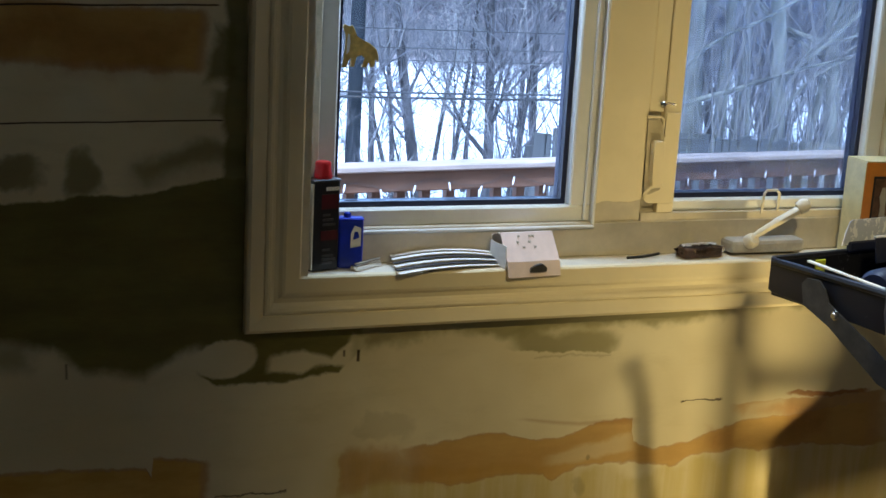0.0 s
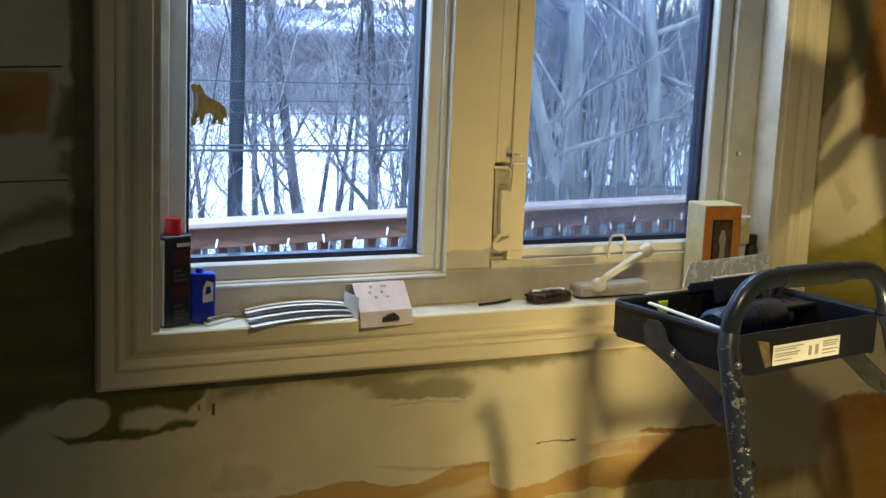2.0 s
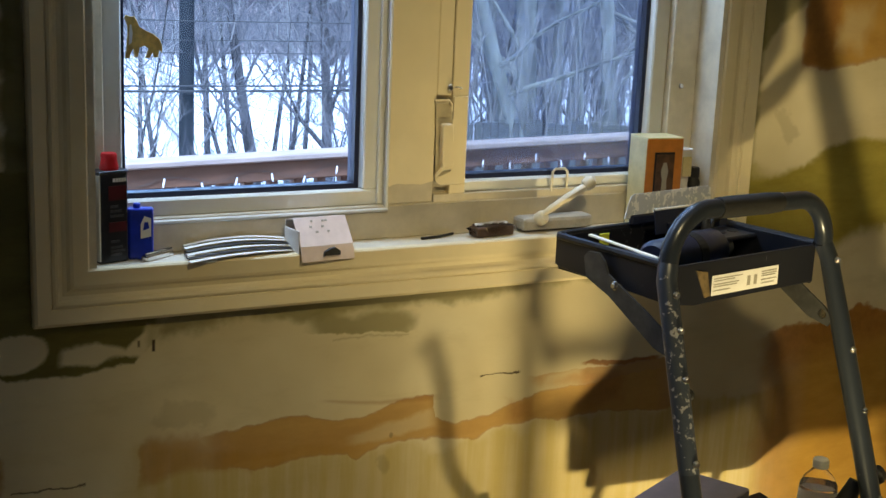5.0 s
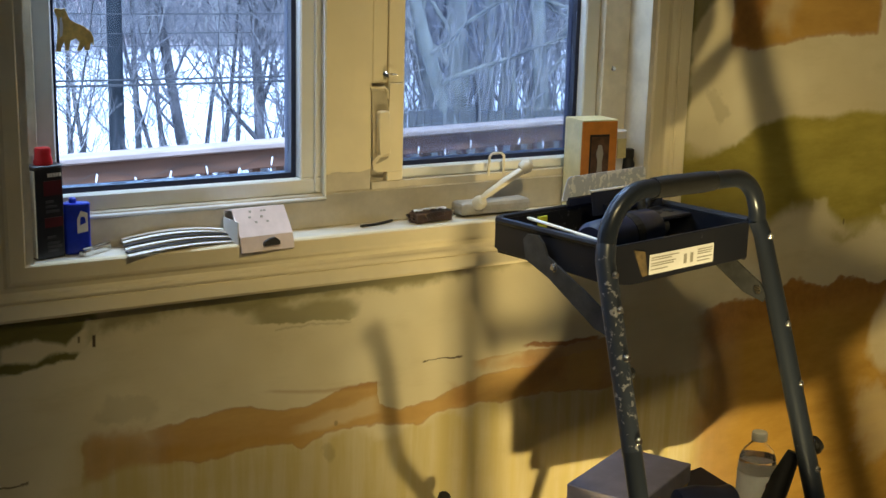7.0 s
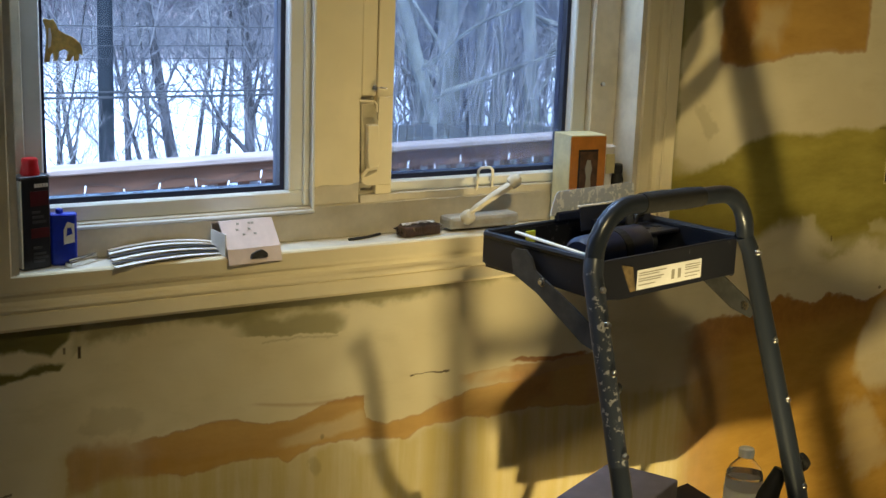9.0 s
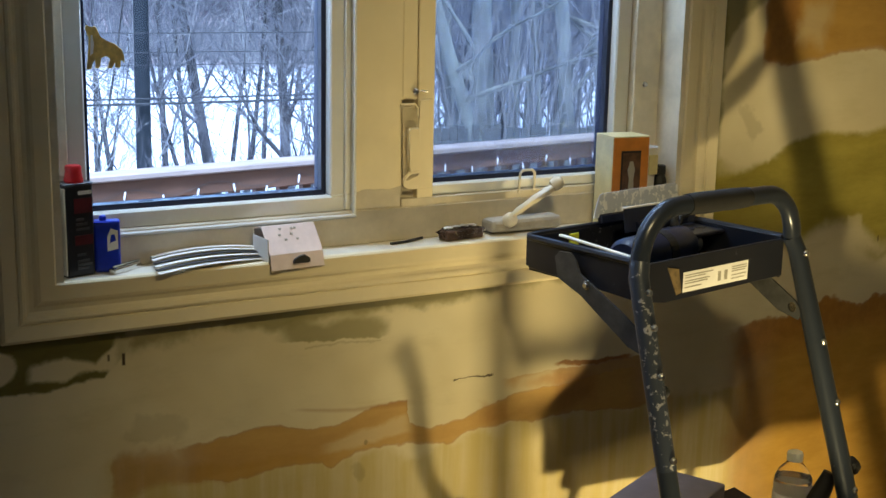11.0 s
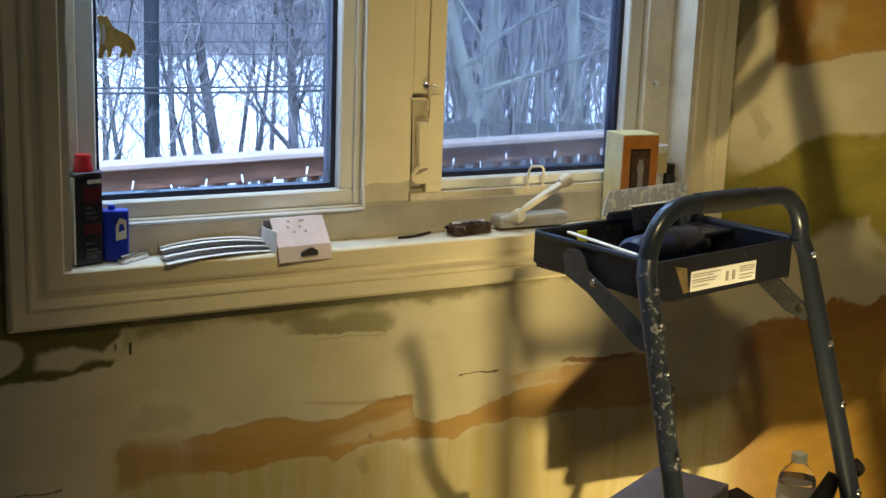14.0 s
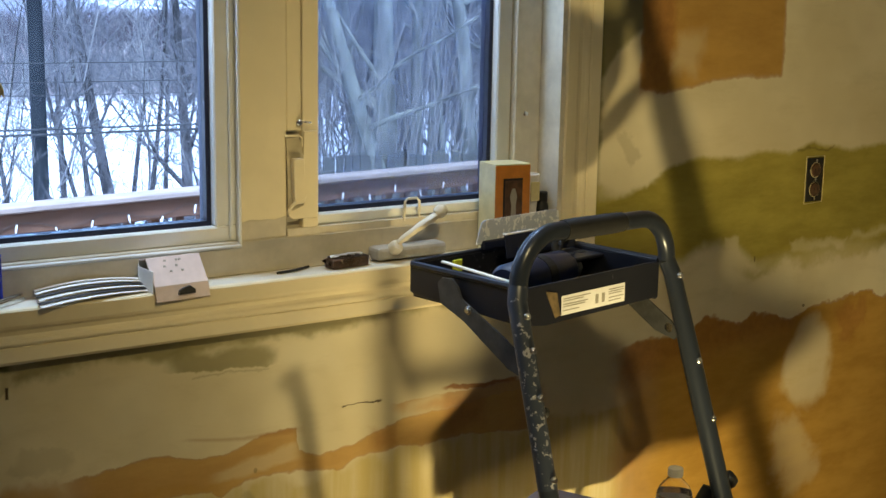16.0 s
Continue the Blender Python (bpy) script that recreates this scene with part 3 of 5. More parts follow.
# ---- the window ----
window = thing("window_1", (0, 0, 0), "double casement window with cream moulded casing", "window", kind="structure")
CX0, CX1, CZ0, CZ1 = 0.392, 1.655, 0.8885, 2.00
PROFILE = [(0.0, 0.0), (0.0, 0.012), (0.003, 0.0145), (0.026, 0.0155), (0.031, 0.0140), (0.036, 0.0100), (0.043, 0.0088), (0.048, 0.0125), (0.051, 0.0172), (0.055, 0.0188), (0.059, 0.0176), (0.061, 0.0150),
           (0.063, 0.0178), (0.084, 0.0225), (0.088, 0.0198), (0.090, 0.017), (0.090, 0.0)]


def casing(a, b, inward):
    """One mitred length of moulding from corner a to corner b; inward points from the wood to the opening."""
    bm = bmesh.new()
    rings = []
    along = Vector((b[0] - a[0], 0, b[1] - a[1])).normalized()
    out = Vector((-inward[0], 0, -inward[1]))
    for end, sign in ((a, -1), (b, 1)):
        rings.append([bm.verts.new(Vector((end[0], Y1 - d, end[1])) + out * u + along * sign * u) for u, d in PROFILE])
    for k in range(len(PROFILE) - 1):
        bm.faces.new((rings[0][k], rings[1][k], rings[1][k + 1], rings[0][k + 1]))
    bm.faces.new(rings[0])
    bm.faces.new(rings[1][::-1])
    return bm


part("casing", casing((CX0, CZ0), (CX1, CZ0), (0, 1)), TRIM, window)
part("casing", casing((CX0, CZ1), (CX1, CZ1), (0, -1)), TRIM, window)
part("casing", casing((CX0, CZ0), (CX0, CZ1), (1, 0)), TRIM, window)
part("casing", casing((CX1, CZ0), (CX1, CZ1), (-1, 0)), TRIM, window)
SILL = 0.888
FY = 2.062
part("window_sill", box(CX0 + 0.0005, CX1 - 0.0005, 1.990, FY + 0.06, SILL - 0.008, SILL, 0.001), SILLM, window, "worn cream sill board with dust")
part("jamb", box(OX0, CX0 + 0.012, Y1 - 0.01, FY + 0.09, SILL, CZ1), SILLM, window)
part("jamb", box(CX1 - 0.012, OX1, Y1 - 0.01, FY + 0.09, SILL, CZ1), SILLM, window)
part("head", box(CX0 + 0.012, CX1 - 0.012, Y1 - 0.01, FY + 0.09, CZ1 - 0.012, OZ1), SILLM, window)

G1 = (0.468, 0.905)
G2 = (1.118, 1.540)
GZ0, GZ1 = 0.980, 1.93
GY = 2.105
frame_ob = part("window_frame", box(CX0 + 0.012, CX1 - 0.012, FY, FY + 0.09, SILL, 0.951, 0.002), FRAME, window, "greyed cream frame with rubbed patches")
part("frame_head", box(CX0 + 0.012, CX1 - 0.012, FY, FY + 0.09, GZ1 + 0.03, CZ1 - 0.012), FRAME, window)
part("frame_stile", box(CX0 + 0.012, 0.436, FY, FY + 0.09, 0.944, GZ1 + 0.03, 0.002), SILLM, window)
part("frame_stile", box(1.578, CX1 - 0.012, FY - 0.004, FY + 0.09, 0.944, GZ1 + 0.03, 0.002), SILLM, window)
# the post between the two sashes, cream down to a ragged painted shadow line
part("mullion", box(0.9503, 1.046, FY + 0.004, FY + 0.09, 0.944, GZ1 + 0.03, 0.0015), FRAME, window)
part("mullion", box(1.080, 1.114, FY + 0.001, FY + 0.09, 0.966, GZ1 + 0.03, 0.0015), TRIM, window)
part("mullion_channel", box(1.046, 1.080, FY + 0.016, FY + 0.09, 0.944, GZ1 + 0.03), FRAME, window)
edge = [(0.9525, 1.955), (0.9525, 0.988)]
edge += [(0.956 + 0.008 * i, 0.985 + 0.0025 * math.sin(i * 0.55) + 0.003 * noise.noise((i * 0.35, 0, 0)) + 0.0005 * i) for i in range(11)]
edge += [(1.0455, 0.992), (1.0455, 1.955)]
# Cream above; the greyer post left bare below paints the sill's shadow.
part("coat_above_shade", slab(edge, FY + 0.0015, FY + 0.005), TRIM, window, "cream coat; the greyer post below its edge paints the sill's shadow")
part("channel_cover", box(1.0475, 1.0785, FY + 0.003, FY + 0.016, 1.150, 1.955, 0.002), TRIM, window)


def sash(x0, x1, z0, z1, right_rail, mat, inner):
    """A casement sash: four rails, a black gasket and a pane."""
    left, right, low = x0 - inner[0], x1 + inner[1], z0 - inner[2]
    root = part("sash", box(left, right, FY + 0.010, FY + 0.062, low, z0, 0.003), mat, window)
    part("sash_stile", box(left, x0, FY + 0.010, FY + 0.062, z0, z1, 0.003), mat, root)
    part("sash_stile", box(x1, right, FY + 0.010, FY + 0.062, z0, z1, 0.003), mat, root)
    part("sash_rail", box(left, right, FY + 0.010, FY + 0.062, z1, z1 + 0.03, 0.003), mat, root)
    g = 0.009
    bm = box(x0, x1, FY + 0.030, FY + 0.060, z0, z0 + g)
    box(x0, x1, FY + 0.030, FY + 0.060, z1 - g, z1, bm=bm)
    box(x0, x0 + g, FY + 0.030, FY + 0.060, z0 + g, z1 - g, bm=bm)
    box(x1 - g, x1, FY + 0.030, FY + 0.060, z0 + g, z1 - g, bm=bm)
    part("gasket", bm, GASKET, root, "black rubber gasket")
    pane = part("pane", box(x0 + g, x1 - g, GY, GY + 0.004, z0 + g, z1 - g), GLASS, root, "clear glass pane")
    pane.visible_shadow = False
    return root


sash_left = sash(G1[0], G1[1], GZ0, GZ1, 0.04, VINYL, (0.033, 0.0455, 0.030))
sash_right = sash(G2[0], G2[1], GZ0 + 0.008, GZ1, 0.04, VINYL, (0.004, 0.036, 0.022))
# raised bead round the opening sash
part("sash_bead", box(0.436, 0.951, FY - 0.006, FY + 0.010, 0.940, 0.9465, 0.002), VINYL, window)
part("sash_bead", box(0.9445, 0.9505, FY - 0.006, FY + 0.010, 0.9465, 1.955, 0.002), VINYL, window)
part("sash_bead", box(0.931, 0.936, FY + 0.002, FY + 0.0095, 0.955, 1.955, 0.0015), VINYL, window)
screen = part("insect_screen", box(G2[0], G2[1], FY + 0.066, FY + 0.0665, GZ0, GZ1), MESHM, window, "fine grey insect screen")
part("lower_rail", box(1.048, 1.578, FY + 0.002, FY + 0.06, 0.9445, 0.966, 0.0015), FRAME, window)

# lock lever on the post
lock = part("lock_plate", slab([(1.049, 0.990), (1.058, 0.984), (1.110, 0.984), (1.110, 1.150), (1.081, 1.150), (1.081, 1.106), (1.047, 1.004)], FY - 0.003, FY + 0.0005, 0.001), TRIM, window, "painted casement lock")
# Flat plate; its darker colour stands in for shade inside a recess.
part("slot", slab([(1.0430, 1.137), (1.0680, 1.137), (1.0725, 1.131), (1.0790, 1.103), (1.0790, 1.010), (1.0560, 1.001), (1.0465, 1.003)], FY - 0.0045, FY - 0.0032), RECESS, lock, "flat plate, darker to paint the lever recess's shade")
part("slot_lip", tube([(1.0400, FY - 0.004, 1.143), (1.0690, FY - 0.005, 1.143), (1.0745, FY - 0.005, 1.136), (1.0755, FY - 0.004, 1.122)], 0.0022, 8), TRIM, lock, "", True)
lever = slab([(1.0545, 1.017), (1.0760, 1.020), (1.0765, 1.030), (1.0745, 1.095), (1.0720, 1.101), (1.0540, 1.101), (1.0510, 1.098), (1.0530, 1.030)], FY - 0.019, FY - 0.0045, 0.0022)
part("lever", lever, TRIM, lock)
part("lever_foot", tube([(1.0765, FY - 0.012, 1.019), (1.0560, FY - 0.013, 1.017), (1.0500, FY - 0.011, 1.010), (1.0460, FY - 0.007, 1.002)], [0.0035, 0.0038, 0.0036, 0.0028], 8), TRIM, lock, "", True)
for x, z in ((1.072, 1.166), (1.606, 1.166)):
    part("screw", moved(lathe([(0.0065, 0), (0.0065, 0.003), (0.004, 0.006)], 12), pose(x, FY - 0.001, z, 90)), STEEL, window, "loose screw with chipped paint")
part("screw_hook", tube([(1.072, FY, 1.166), (1.078, FY - 0.012, 1.168), (1.090, FY - 0.014, 1.166)], 0.002, 6), STEEL, window)

# crank that opens the right sash
crank = part("crank_cover", moved(box(-0.082, 0.082, -0.022, 0.022, 0, 0.026, 0.008, seg=2), pose(1.305, FY - 0.018, SILL + 0.004)), CRANKB, window, "grey crank cover")
arm = tube(smooth_line([(1.262, FY - 0.042, 0.922), (1.272, FY - 0.052, 0.935), (1.305, FY - 0.060, 0.958), (1.345, FY - 0.064, 0.980)]), [0.0075] * 6 + [0.009] * 6 + [0.0105] * 7, 10, flat=0.75)
part("crank_arm", arm, IVORY, crank, "ivory folding crank", True)
part("crank_hub", moved(lathe([(0.014, 0), (0.014, 0.012), (0.009, 0.02)], 16), pose(1.262, FY - 0.036, 0.914, 60)), IVORY, crank, "", True)
part("crank_knob", moved(lathe([(0.006, -0.012), (0.012, -0.008), (0.0135, 0.004), (0.010, 0.013), (0.004, 0.016)], 14), pose(1.350, FY - 0.066, 0.986, 20, 50, 0)), IVORY, crank, "", True)
part("screen_clip", tube([(1.305, FY - 0.004, 0.962), (1.306, FY - 0.006, 1.000), (1.312, FY - 0.006, 1.006), (1.334, FY - 0.006, 1.006), (1.340, FY - 0.006, 1.000), (1.341, FY - 0.004, 0.966)], 0.0028, 6), IVORY, crank)

# outlet without a cover plate
outlet = thing("wall_outlet", (2.468, Y1, 0.980), "dark duplex outlet without cover plate in a ragged cut-out", "outlet")
part("box_mouth", box(-0.030, 0.030, -0.002, 0.0, -0.054, 0.054, 0.0006), RUBBER, outlet)
for dz in (-0.024, 0.024):
    face = part("socket_face", moved(lathe([(0.0165, 0), (0.0165, 0.004), (0.015, 0.005)], 20), pose(0, -0.002, dz, 90)), BROWN, outlet)
    for dx in (-0.006, 0.006):
        part("slot", box(dx - 0.0012, dx + 0.0012, -0.0078, -0.0072, dz - 0.003, dz + 0.005), RUBBER, face)
    ring = [(0.0185 * math.cos(a), -0.003, dz + 0.0185 * math.sin(a)) for a in [radians(g) for g in range(0, 361, 20)]]
    part("plaster_rim", tube(ring, 0.0009, 5), CREAM, outlet)
for dz in (-0.047, 0.0, 0.047):
    part("screw", moved(lathe([(0.004, 0), (0.004, 0.002), (0.002, 0.003)], 10), pose(0, -0.003, dz, 90)), STEEL, outlet)
rag = [(0.033 * (1 if math.cos(a) > 0 else -1) + 0.002 * noise.noise((a * 3, 1, 0)), -0.001, 0.058 * math.sin(a) * (1 + 0.05 * noise.noise((a * 5, 0, 2)))) for a in [2 * math.pi * k / 40 for k in range(40)]]
part("torn_edge", tube(rag + rag[:1], 0.0008, 4), CREAM, outlet)


# ---- things on the sill ----
def tall_can():
    at = (0.436, 2.034, SILL)
    can = thing("lighter_fluid_can", at, "tall black and red metal can with red cap on the sill", "can", turn=16)
    w, d, h = 0.052, 0.030, 0.150
    part("body", box(-w / 2, w / 2, -d / 2, d / 2, 0, h, 0.004, seg=2), CANBLK, can)
    part("side_panel", box(-w / 2 - 0.0007, -w / 2 + 0.0035, -d / 2 + 0.0008, d / 2 - 0.003, 0.004, h - 0.004, 0.0004), CANWHT, can, "pale printed side")
    part("print_band", box(-0.010, w / 2 - 0.004, -d / 2 - 0.001, -d / 2 + 0.001, 0.104, 0.128), CANRED, can, "dark red print")
    part("print_band", box(-0.010, w / 2 - 0.004, -d / 2 - 0.001, -d / 2 + 0.001, 0.052, 0.068), CANRED, can, "dark red print")
    for k in range(5):
        part("print_bar", box(-0.002 + 0.005 * k, 0.002 + 0.005 * k, -d / 2 - 0.0012, -d / 2 + 0.001, 0.134, 0.140), PAPER, can, "white lettering bar")
    for k, (zz, ww) in enumerate(((0.012, 0.020), (0.018, 0.026), (0.024, 0.022), (0.034, 0.016), (0.076, 0.024), (0.084, 0.020), (0.092, 0.014))):
        part("print_bar", box(-0.007, -0.007 + ww, -d / 2 - 0.001, -d / 2 + 0.001, zz, zz + 0.004), DIM, can)
    part("rim", box(-w / 2 - 0.001, w / 2 + 0.001, -d / 2 - 0.001, d / 2 + 0.001, h - 0.001, h + 0.003, 0.0015), BRACE, can)
    part("cap", moved(lathe([(0.0150, 0), (0.0155, 0.004), (0.0140, 0.010), (0.0128, 0.018), (0.0132, 0.024), (0.0115, 0.027)], 24), pose(0.0, 0, h + 0.003)), RED, can, "red plastic cap", True)


def blue_tin():
    tin = thing("blue_fluid_tin", (0.488, 2.040, SILL), "small bright blue tin with a white emblem", "tin", turn=-14)
    part("body", box(-0.021, 0.021, -0.012, 0.012, 0, 0.084, 0.005, seg=3), BLUE, tin)
    part("top", box(-0.0215, 0.0215, -0.0125, 0.0125, 0.081, 0.086, 0.003), BLUE, tin)
    part("spout", moved(lathe([(0.006, 0), (0.006, 0.006), (0.004, 0.008)], 14), pose(-0.006, 0, 0.086)), BLUE, tin)
    part("emblem", slab([(0.000, 0.036), (0.017, 0.040), (0.017, 0.070), (0.006, 0.074), (0.000, 0.060)], -0.0130, -0.0118), PAPER, tin, "white printed emblem")
    part("emblem_mark", slab([(0.004, 0.050), (0.014, 0.054), (0.012, 0.064), (0.006, 0.064)], -0.0133, -0.0128), BLUE, tin)


def pocket_knife():
    k = thing("utility_knife", (0.514, 2.030, SILL), "small grey metal folding knife lying on the sill", "knife", turn=34)
    part("handle", box(-0.034, 0.034, -0.007, 0.007, 0, 0.011, 0.003, seg=2), STEEL, k)
    part("blade", box(-0.030, 0.036, -0.0015, 0.0015, 0.0105, 0.0145, 0.0006), STEEL, k)
    part("rivet", moved(lathe([(0.0025, 0), (0.0025, 0.001)], 10), pose(0.026, 0, 0.0112)), STEEL, k)


def strip_stack():
    """Folded leaflets, slightly fanned and bent."""
    for i in range(6):
        bm = bmesh.new()
        n, L, w = 14, 0.200, 0.012
        rows = []
        for k in range(n + 1):
            u = k / n - 0.5
            z = 0.002 + 0.009 * (1 - (2 * u) ** 2) * (0.5 + 0.12 * i) + 0.0022 * i
            rows.append([bm.verts.new((u * L, v, z + t)) for v, t in ((-w / 2, 0), (w / 2, 0), (w / 2, 0.0012), (-w / 2, 0.0012))])
        for a, b in zip(rows, rows[1:]):
            for k in range(4):
                bm.faces.new((a[k], a[(k + 1) % 4], b[(k + 1) % 4], b[k]))
        bm.faces.new(rows[0])
        bm.faces.new(rows[-1][::-1])
        # The dark strips stand in for shade in the gaps between bright ones.
        ob = part("metal_strip", bm, (PAPER, INK, PAPER, INK, PAPER, PAPER)[i])
        ob.matrix_basis = pose(0.650 + 0.003 * i, 1.992 + 0.0115 * i, SILL + 0.0005, 0, 0, 11 - 2.6 * i)
        tagged(ob, "thin dark bent strip standing in for a shaded gap" if i in (1, 3) else "thin bright bent strip lying fanned on the sill", "strip", "strips on the sill")


def tent_card():
    c = thing("folded_card", (0.798, 2.018, SILL), "folded pale pink card with dark print, half over the sill edge", "card", turn=4)
    bm = bmesh.new()
    w = 0.051
    prof = [(0.030, 0.052), (0.0, 0.058), (-0.034, 0.014), (-0.041, -0.012)]
    a = [[bm.verts.new((s * w, y, z)) for s in (-1, 1)] for y, z in prof]
    b = [[bm.verts.new((s * w, y + 0.001, z - 0.001)) for s in (-1, 1)] for y, z in prof]
    for i in range(len(prof) - 1):
        bm.faces.new((a[i][0], a[i][1], a[i + 1][1], a[i + 1][0]))
        bm.faces.new((b[i][0], b[i + 1][0], b[i + 1][1], b[i][1]))
        for s in (0, 1):
            bm.faces.new((a[i][s], a[i + 1][s], b[i + 1][s], b[i][s]))
    bm.faces.new((a[0][0], b[0][0], b[0][1], a[0][1]))
    bm.faces.new((a[-1][0], a[-1][1], b[-1][1], b[-1][0]))
    part("front_leaf", bm, PINK, c)
    part("back_leaf", box(-w, w, 0.028, 0.030, 0.0, 0.050, 0.0006), PAPER, c)
    part("side_flap", box(-w - 0.001, -w + 0.001, -0.028, 0.030, 0.0, 0.040, 0.0004), PAPER, c)
    up = Vector((0, -0.034, -0.046)).normalized()
    out = Vector((0, -0.8, 0.6))
    for row, u, cells in ((0, 0.008, (-0.018, 0.004, 0.010)), (1, 0.019, (-0.022, 0.001)), (2, 0.029, (-0.012, 0.010))):
        for x in cells:
            o = Vector((x, 0, 0.058)) + up * u + out * 0.0012
            m = Matrix.Translation(o) @ Vector((0, 0, 1)).rotation_difference(out).to_matrix().to_4x4()
            part("print_mark", moved(box(-0.0022, 0.0022, -0.0017, 0.0017, -0.0004, 0.0004), m), GREYINK, c)
    o = Vector((0.006, -0.0385, 0.000)) + Vector((0, -0.0012, 0))
    part("print_picture", slab([(o.x - 0.016, o.z - 0.003), (o.x + 0.016, o.z - 0.003), (o.x + 0.016, o.z + 0.004), (o.x + 0.006, o.z + 0.011), (o.x - 0.004, o.z + 0.009), (o.x - 0.014, o.z + 0.004)], o.y - 0.003, o.y + 0.002), INK, c, "dark printed shape")


def small_things():
    rod = part("allen_key", tube(smooth_line([(1.008, 2.030, SILL + 0.003), (1.045, 2.036, SILL + 0.003), (1.085, 2.050, SILL + 0.004)]), 0.0026, 7), RUBBER)
    tagged(rod, "thin black bent wire lying on the sill", "wire")
    bag = thing("parts_bag", (1.160, 2.030, SILL), "crumpled clear plastic bag of brown fittings on the sill", "bag", turn=6)
    bm = bmesh.new()
    bmesh.ops.create_icosphere(bm, subdivisions=3, radius=1)
    for v in bm.verts:
        n = 1 + 0.3 * noise.noise(v.co * 3.1)
        v.co = Vector((v.co.x * 0.052 * n, v.co.y * 0.022 * n, 0.013 + 0.013 * v.co.z * n))
        v.co.z = max(v.co.z, 0.0005)
    part("film", bm, BAG, bag)
    rnd = random.Random(3)
    for i in range(9):
        x, y = rnd.uniform(-0.034, 0.034), rnd.uniform(-0.010, 0.010)
        m = pose(x, y, 0.010 + rnd.uniform(0, 0.004), rnd.uniform(60, 120), 0, rnd.uniform(0, 180))
        part("fitting", moved(tube([(0, 0, -0.009), (0, 0, 0.009)], 0.004, 8), m), (BROWN, KRAFT, PAPER)[i % 3], bag)
    block = box(-0.046, 0.040, -0.016, 0.014, 0.001, 0.021, 0.003, seg=2)
    for v in block.verts:
        v.co += 0.004 * noise.noise_vector(v.co * 60)
        v.co.z = max(v.co.z, 0.0008)
    part("fitting", block, BROWN, bag, "dark brown wooden fitting")
    torn = [(-0.047 + 0.009 * k, (-0.002 if k % 2 else -0.009) + 0.004 * noise.noise((k, 3, 0))) for k in range(10)]
    torn += [(0.036 - 0.012 * k, 0.010 + 0.004 * noise.noise((k, 7, 0))) for k in range(7)]
    part("torn_paper", moved(slab(torn, 0.0225, 0.0240), Matrix(((1, 0, 0, 0), (0, 0, 1, 0), (0, 1, 0, 0), (0, 0, 0, 1)))), PAPER, bag, "torn white paper scrap")


def picture_box():
    b = thing("orange_gift_box", (1.520, 2.012, SILL), "upright orange and cream carton with a dark picture window", "box", turn=-6)
    w, d, h = 0.041, 0.034, 0.182
    part("front", box(-w, w, -d, -d + 0.003, 0, h, 0.001), ORANGE, b, "orange printed front")
    part("side", box(-w, -w + 0.003, -d + 0.003, d, 0, h, 0.0008), CREAM, b, "cream side")
    part("side", box(w - 0.003, w, -d + 0.003, d, 0, h, 0.0008), ORANGE, b)
    part("back", box(-w + 0.003, w - 0.003, d - 0.003, d, 0, h), CREAM, b)
    part("lid", box(-w, w, -d, d, h, h + 0.003, 0.001), CREAM, b)
    part("picture", box(-0.020, 0.022, -d - 0.0012, -d, 0.052, 0.152), BROWN, b, "dark brown printed picture")
    part("picture_edge", box(-0.023, -0.020, -d - 0.0016, -d, 0.052, 0.155), RUBBER, b)
    part("picture_edge", box(-0.023, 0.022, -d - 0.0016, -d, 0.152, 0.156), RUBBER, b)
    shape = slab([(-0.006, 0.06), (0.009, 0.06), (0.006, 0.10), (0.009, 0.118), (0.004, 0.135), (-0.003, 0.135), (-0.008, 0.118), (-0.004, 0.10)], -d - 0.0022, -d - 0.001)
    part("picture_shape", shape, GREYINK, b)
    card = thing("white_cup", (1.594, 2.030, SILL), "white paper cup behind the carton", "cup")
    part("cup_wall", lathe([(0.016, 0), (0.024, 0.150), (0.0255, 0.152), (0.0255, 0.155), (0.022, 0.155), (0.015, 0.006)], 24), PAPER, card, "", True)
    part("sticker", box(-0.010, 0.012, -0.0262, -0.0235, 0.10, 0.14), CREAM, card)
    j = thing("dark_jar", (1.628, 2.022, SILL), "small dark jar in the window corner", "jar")
    part("jar_body", lathe([(0.012, 0), (0.014, 0.004), (0.014, 0.085), (0.010, 0.096)], 20), RUBBER, j, "", True)
    part("jar_lid", moved(lathe([(0.0115, 0), (0.0115, 0.018), (0.010, 0.02)], 20), pose(0, 0, 0.096)), RUBBER, j)


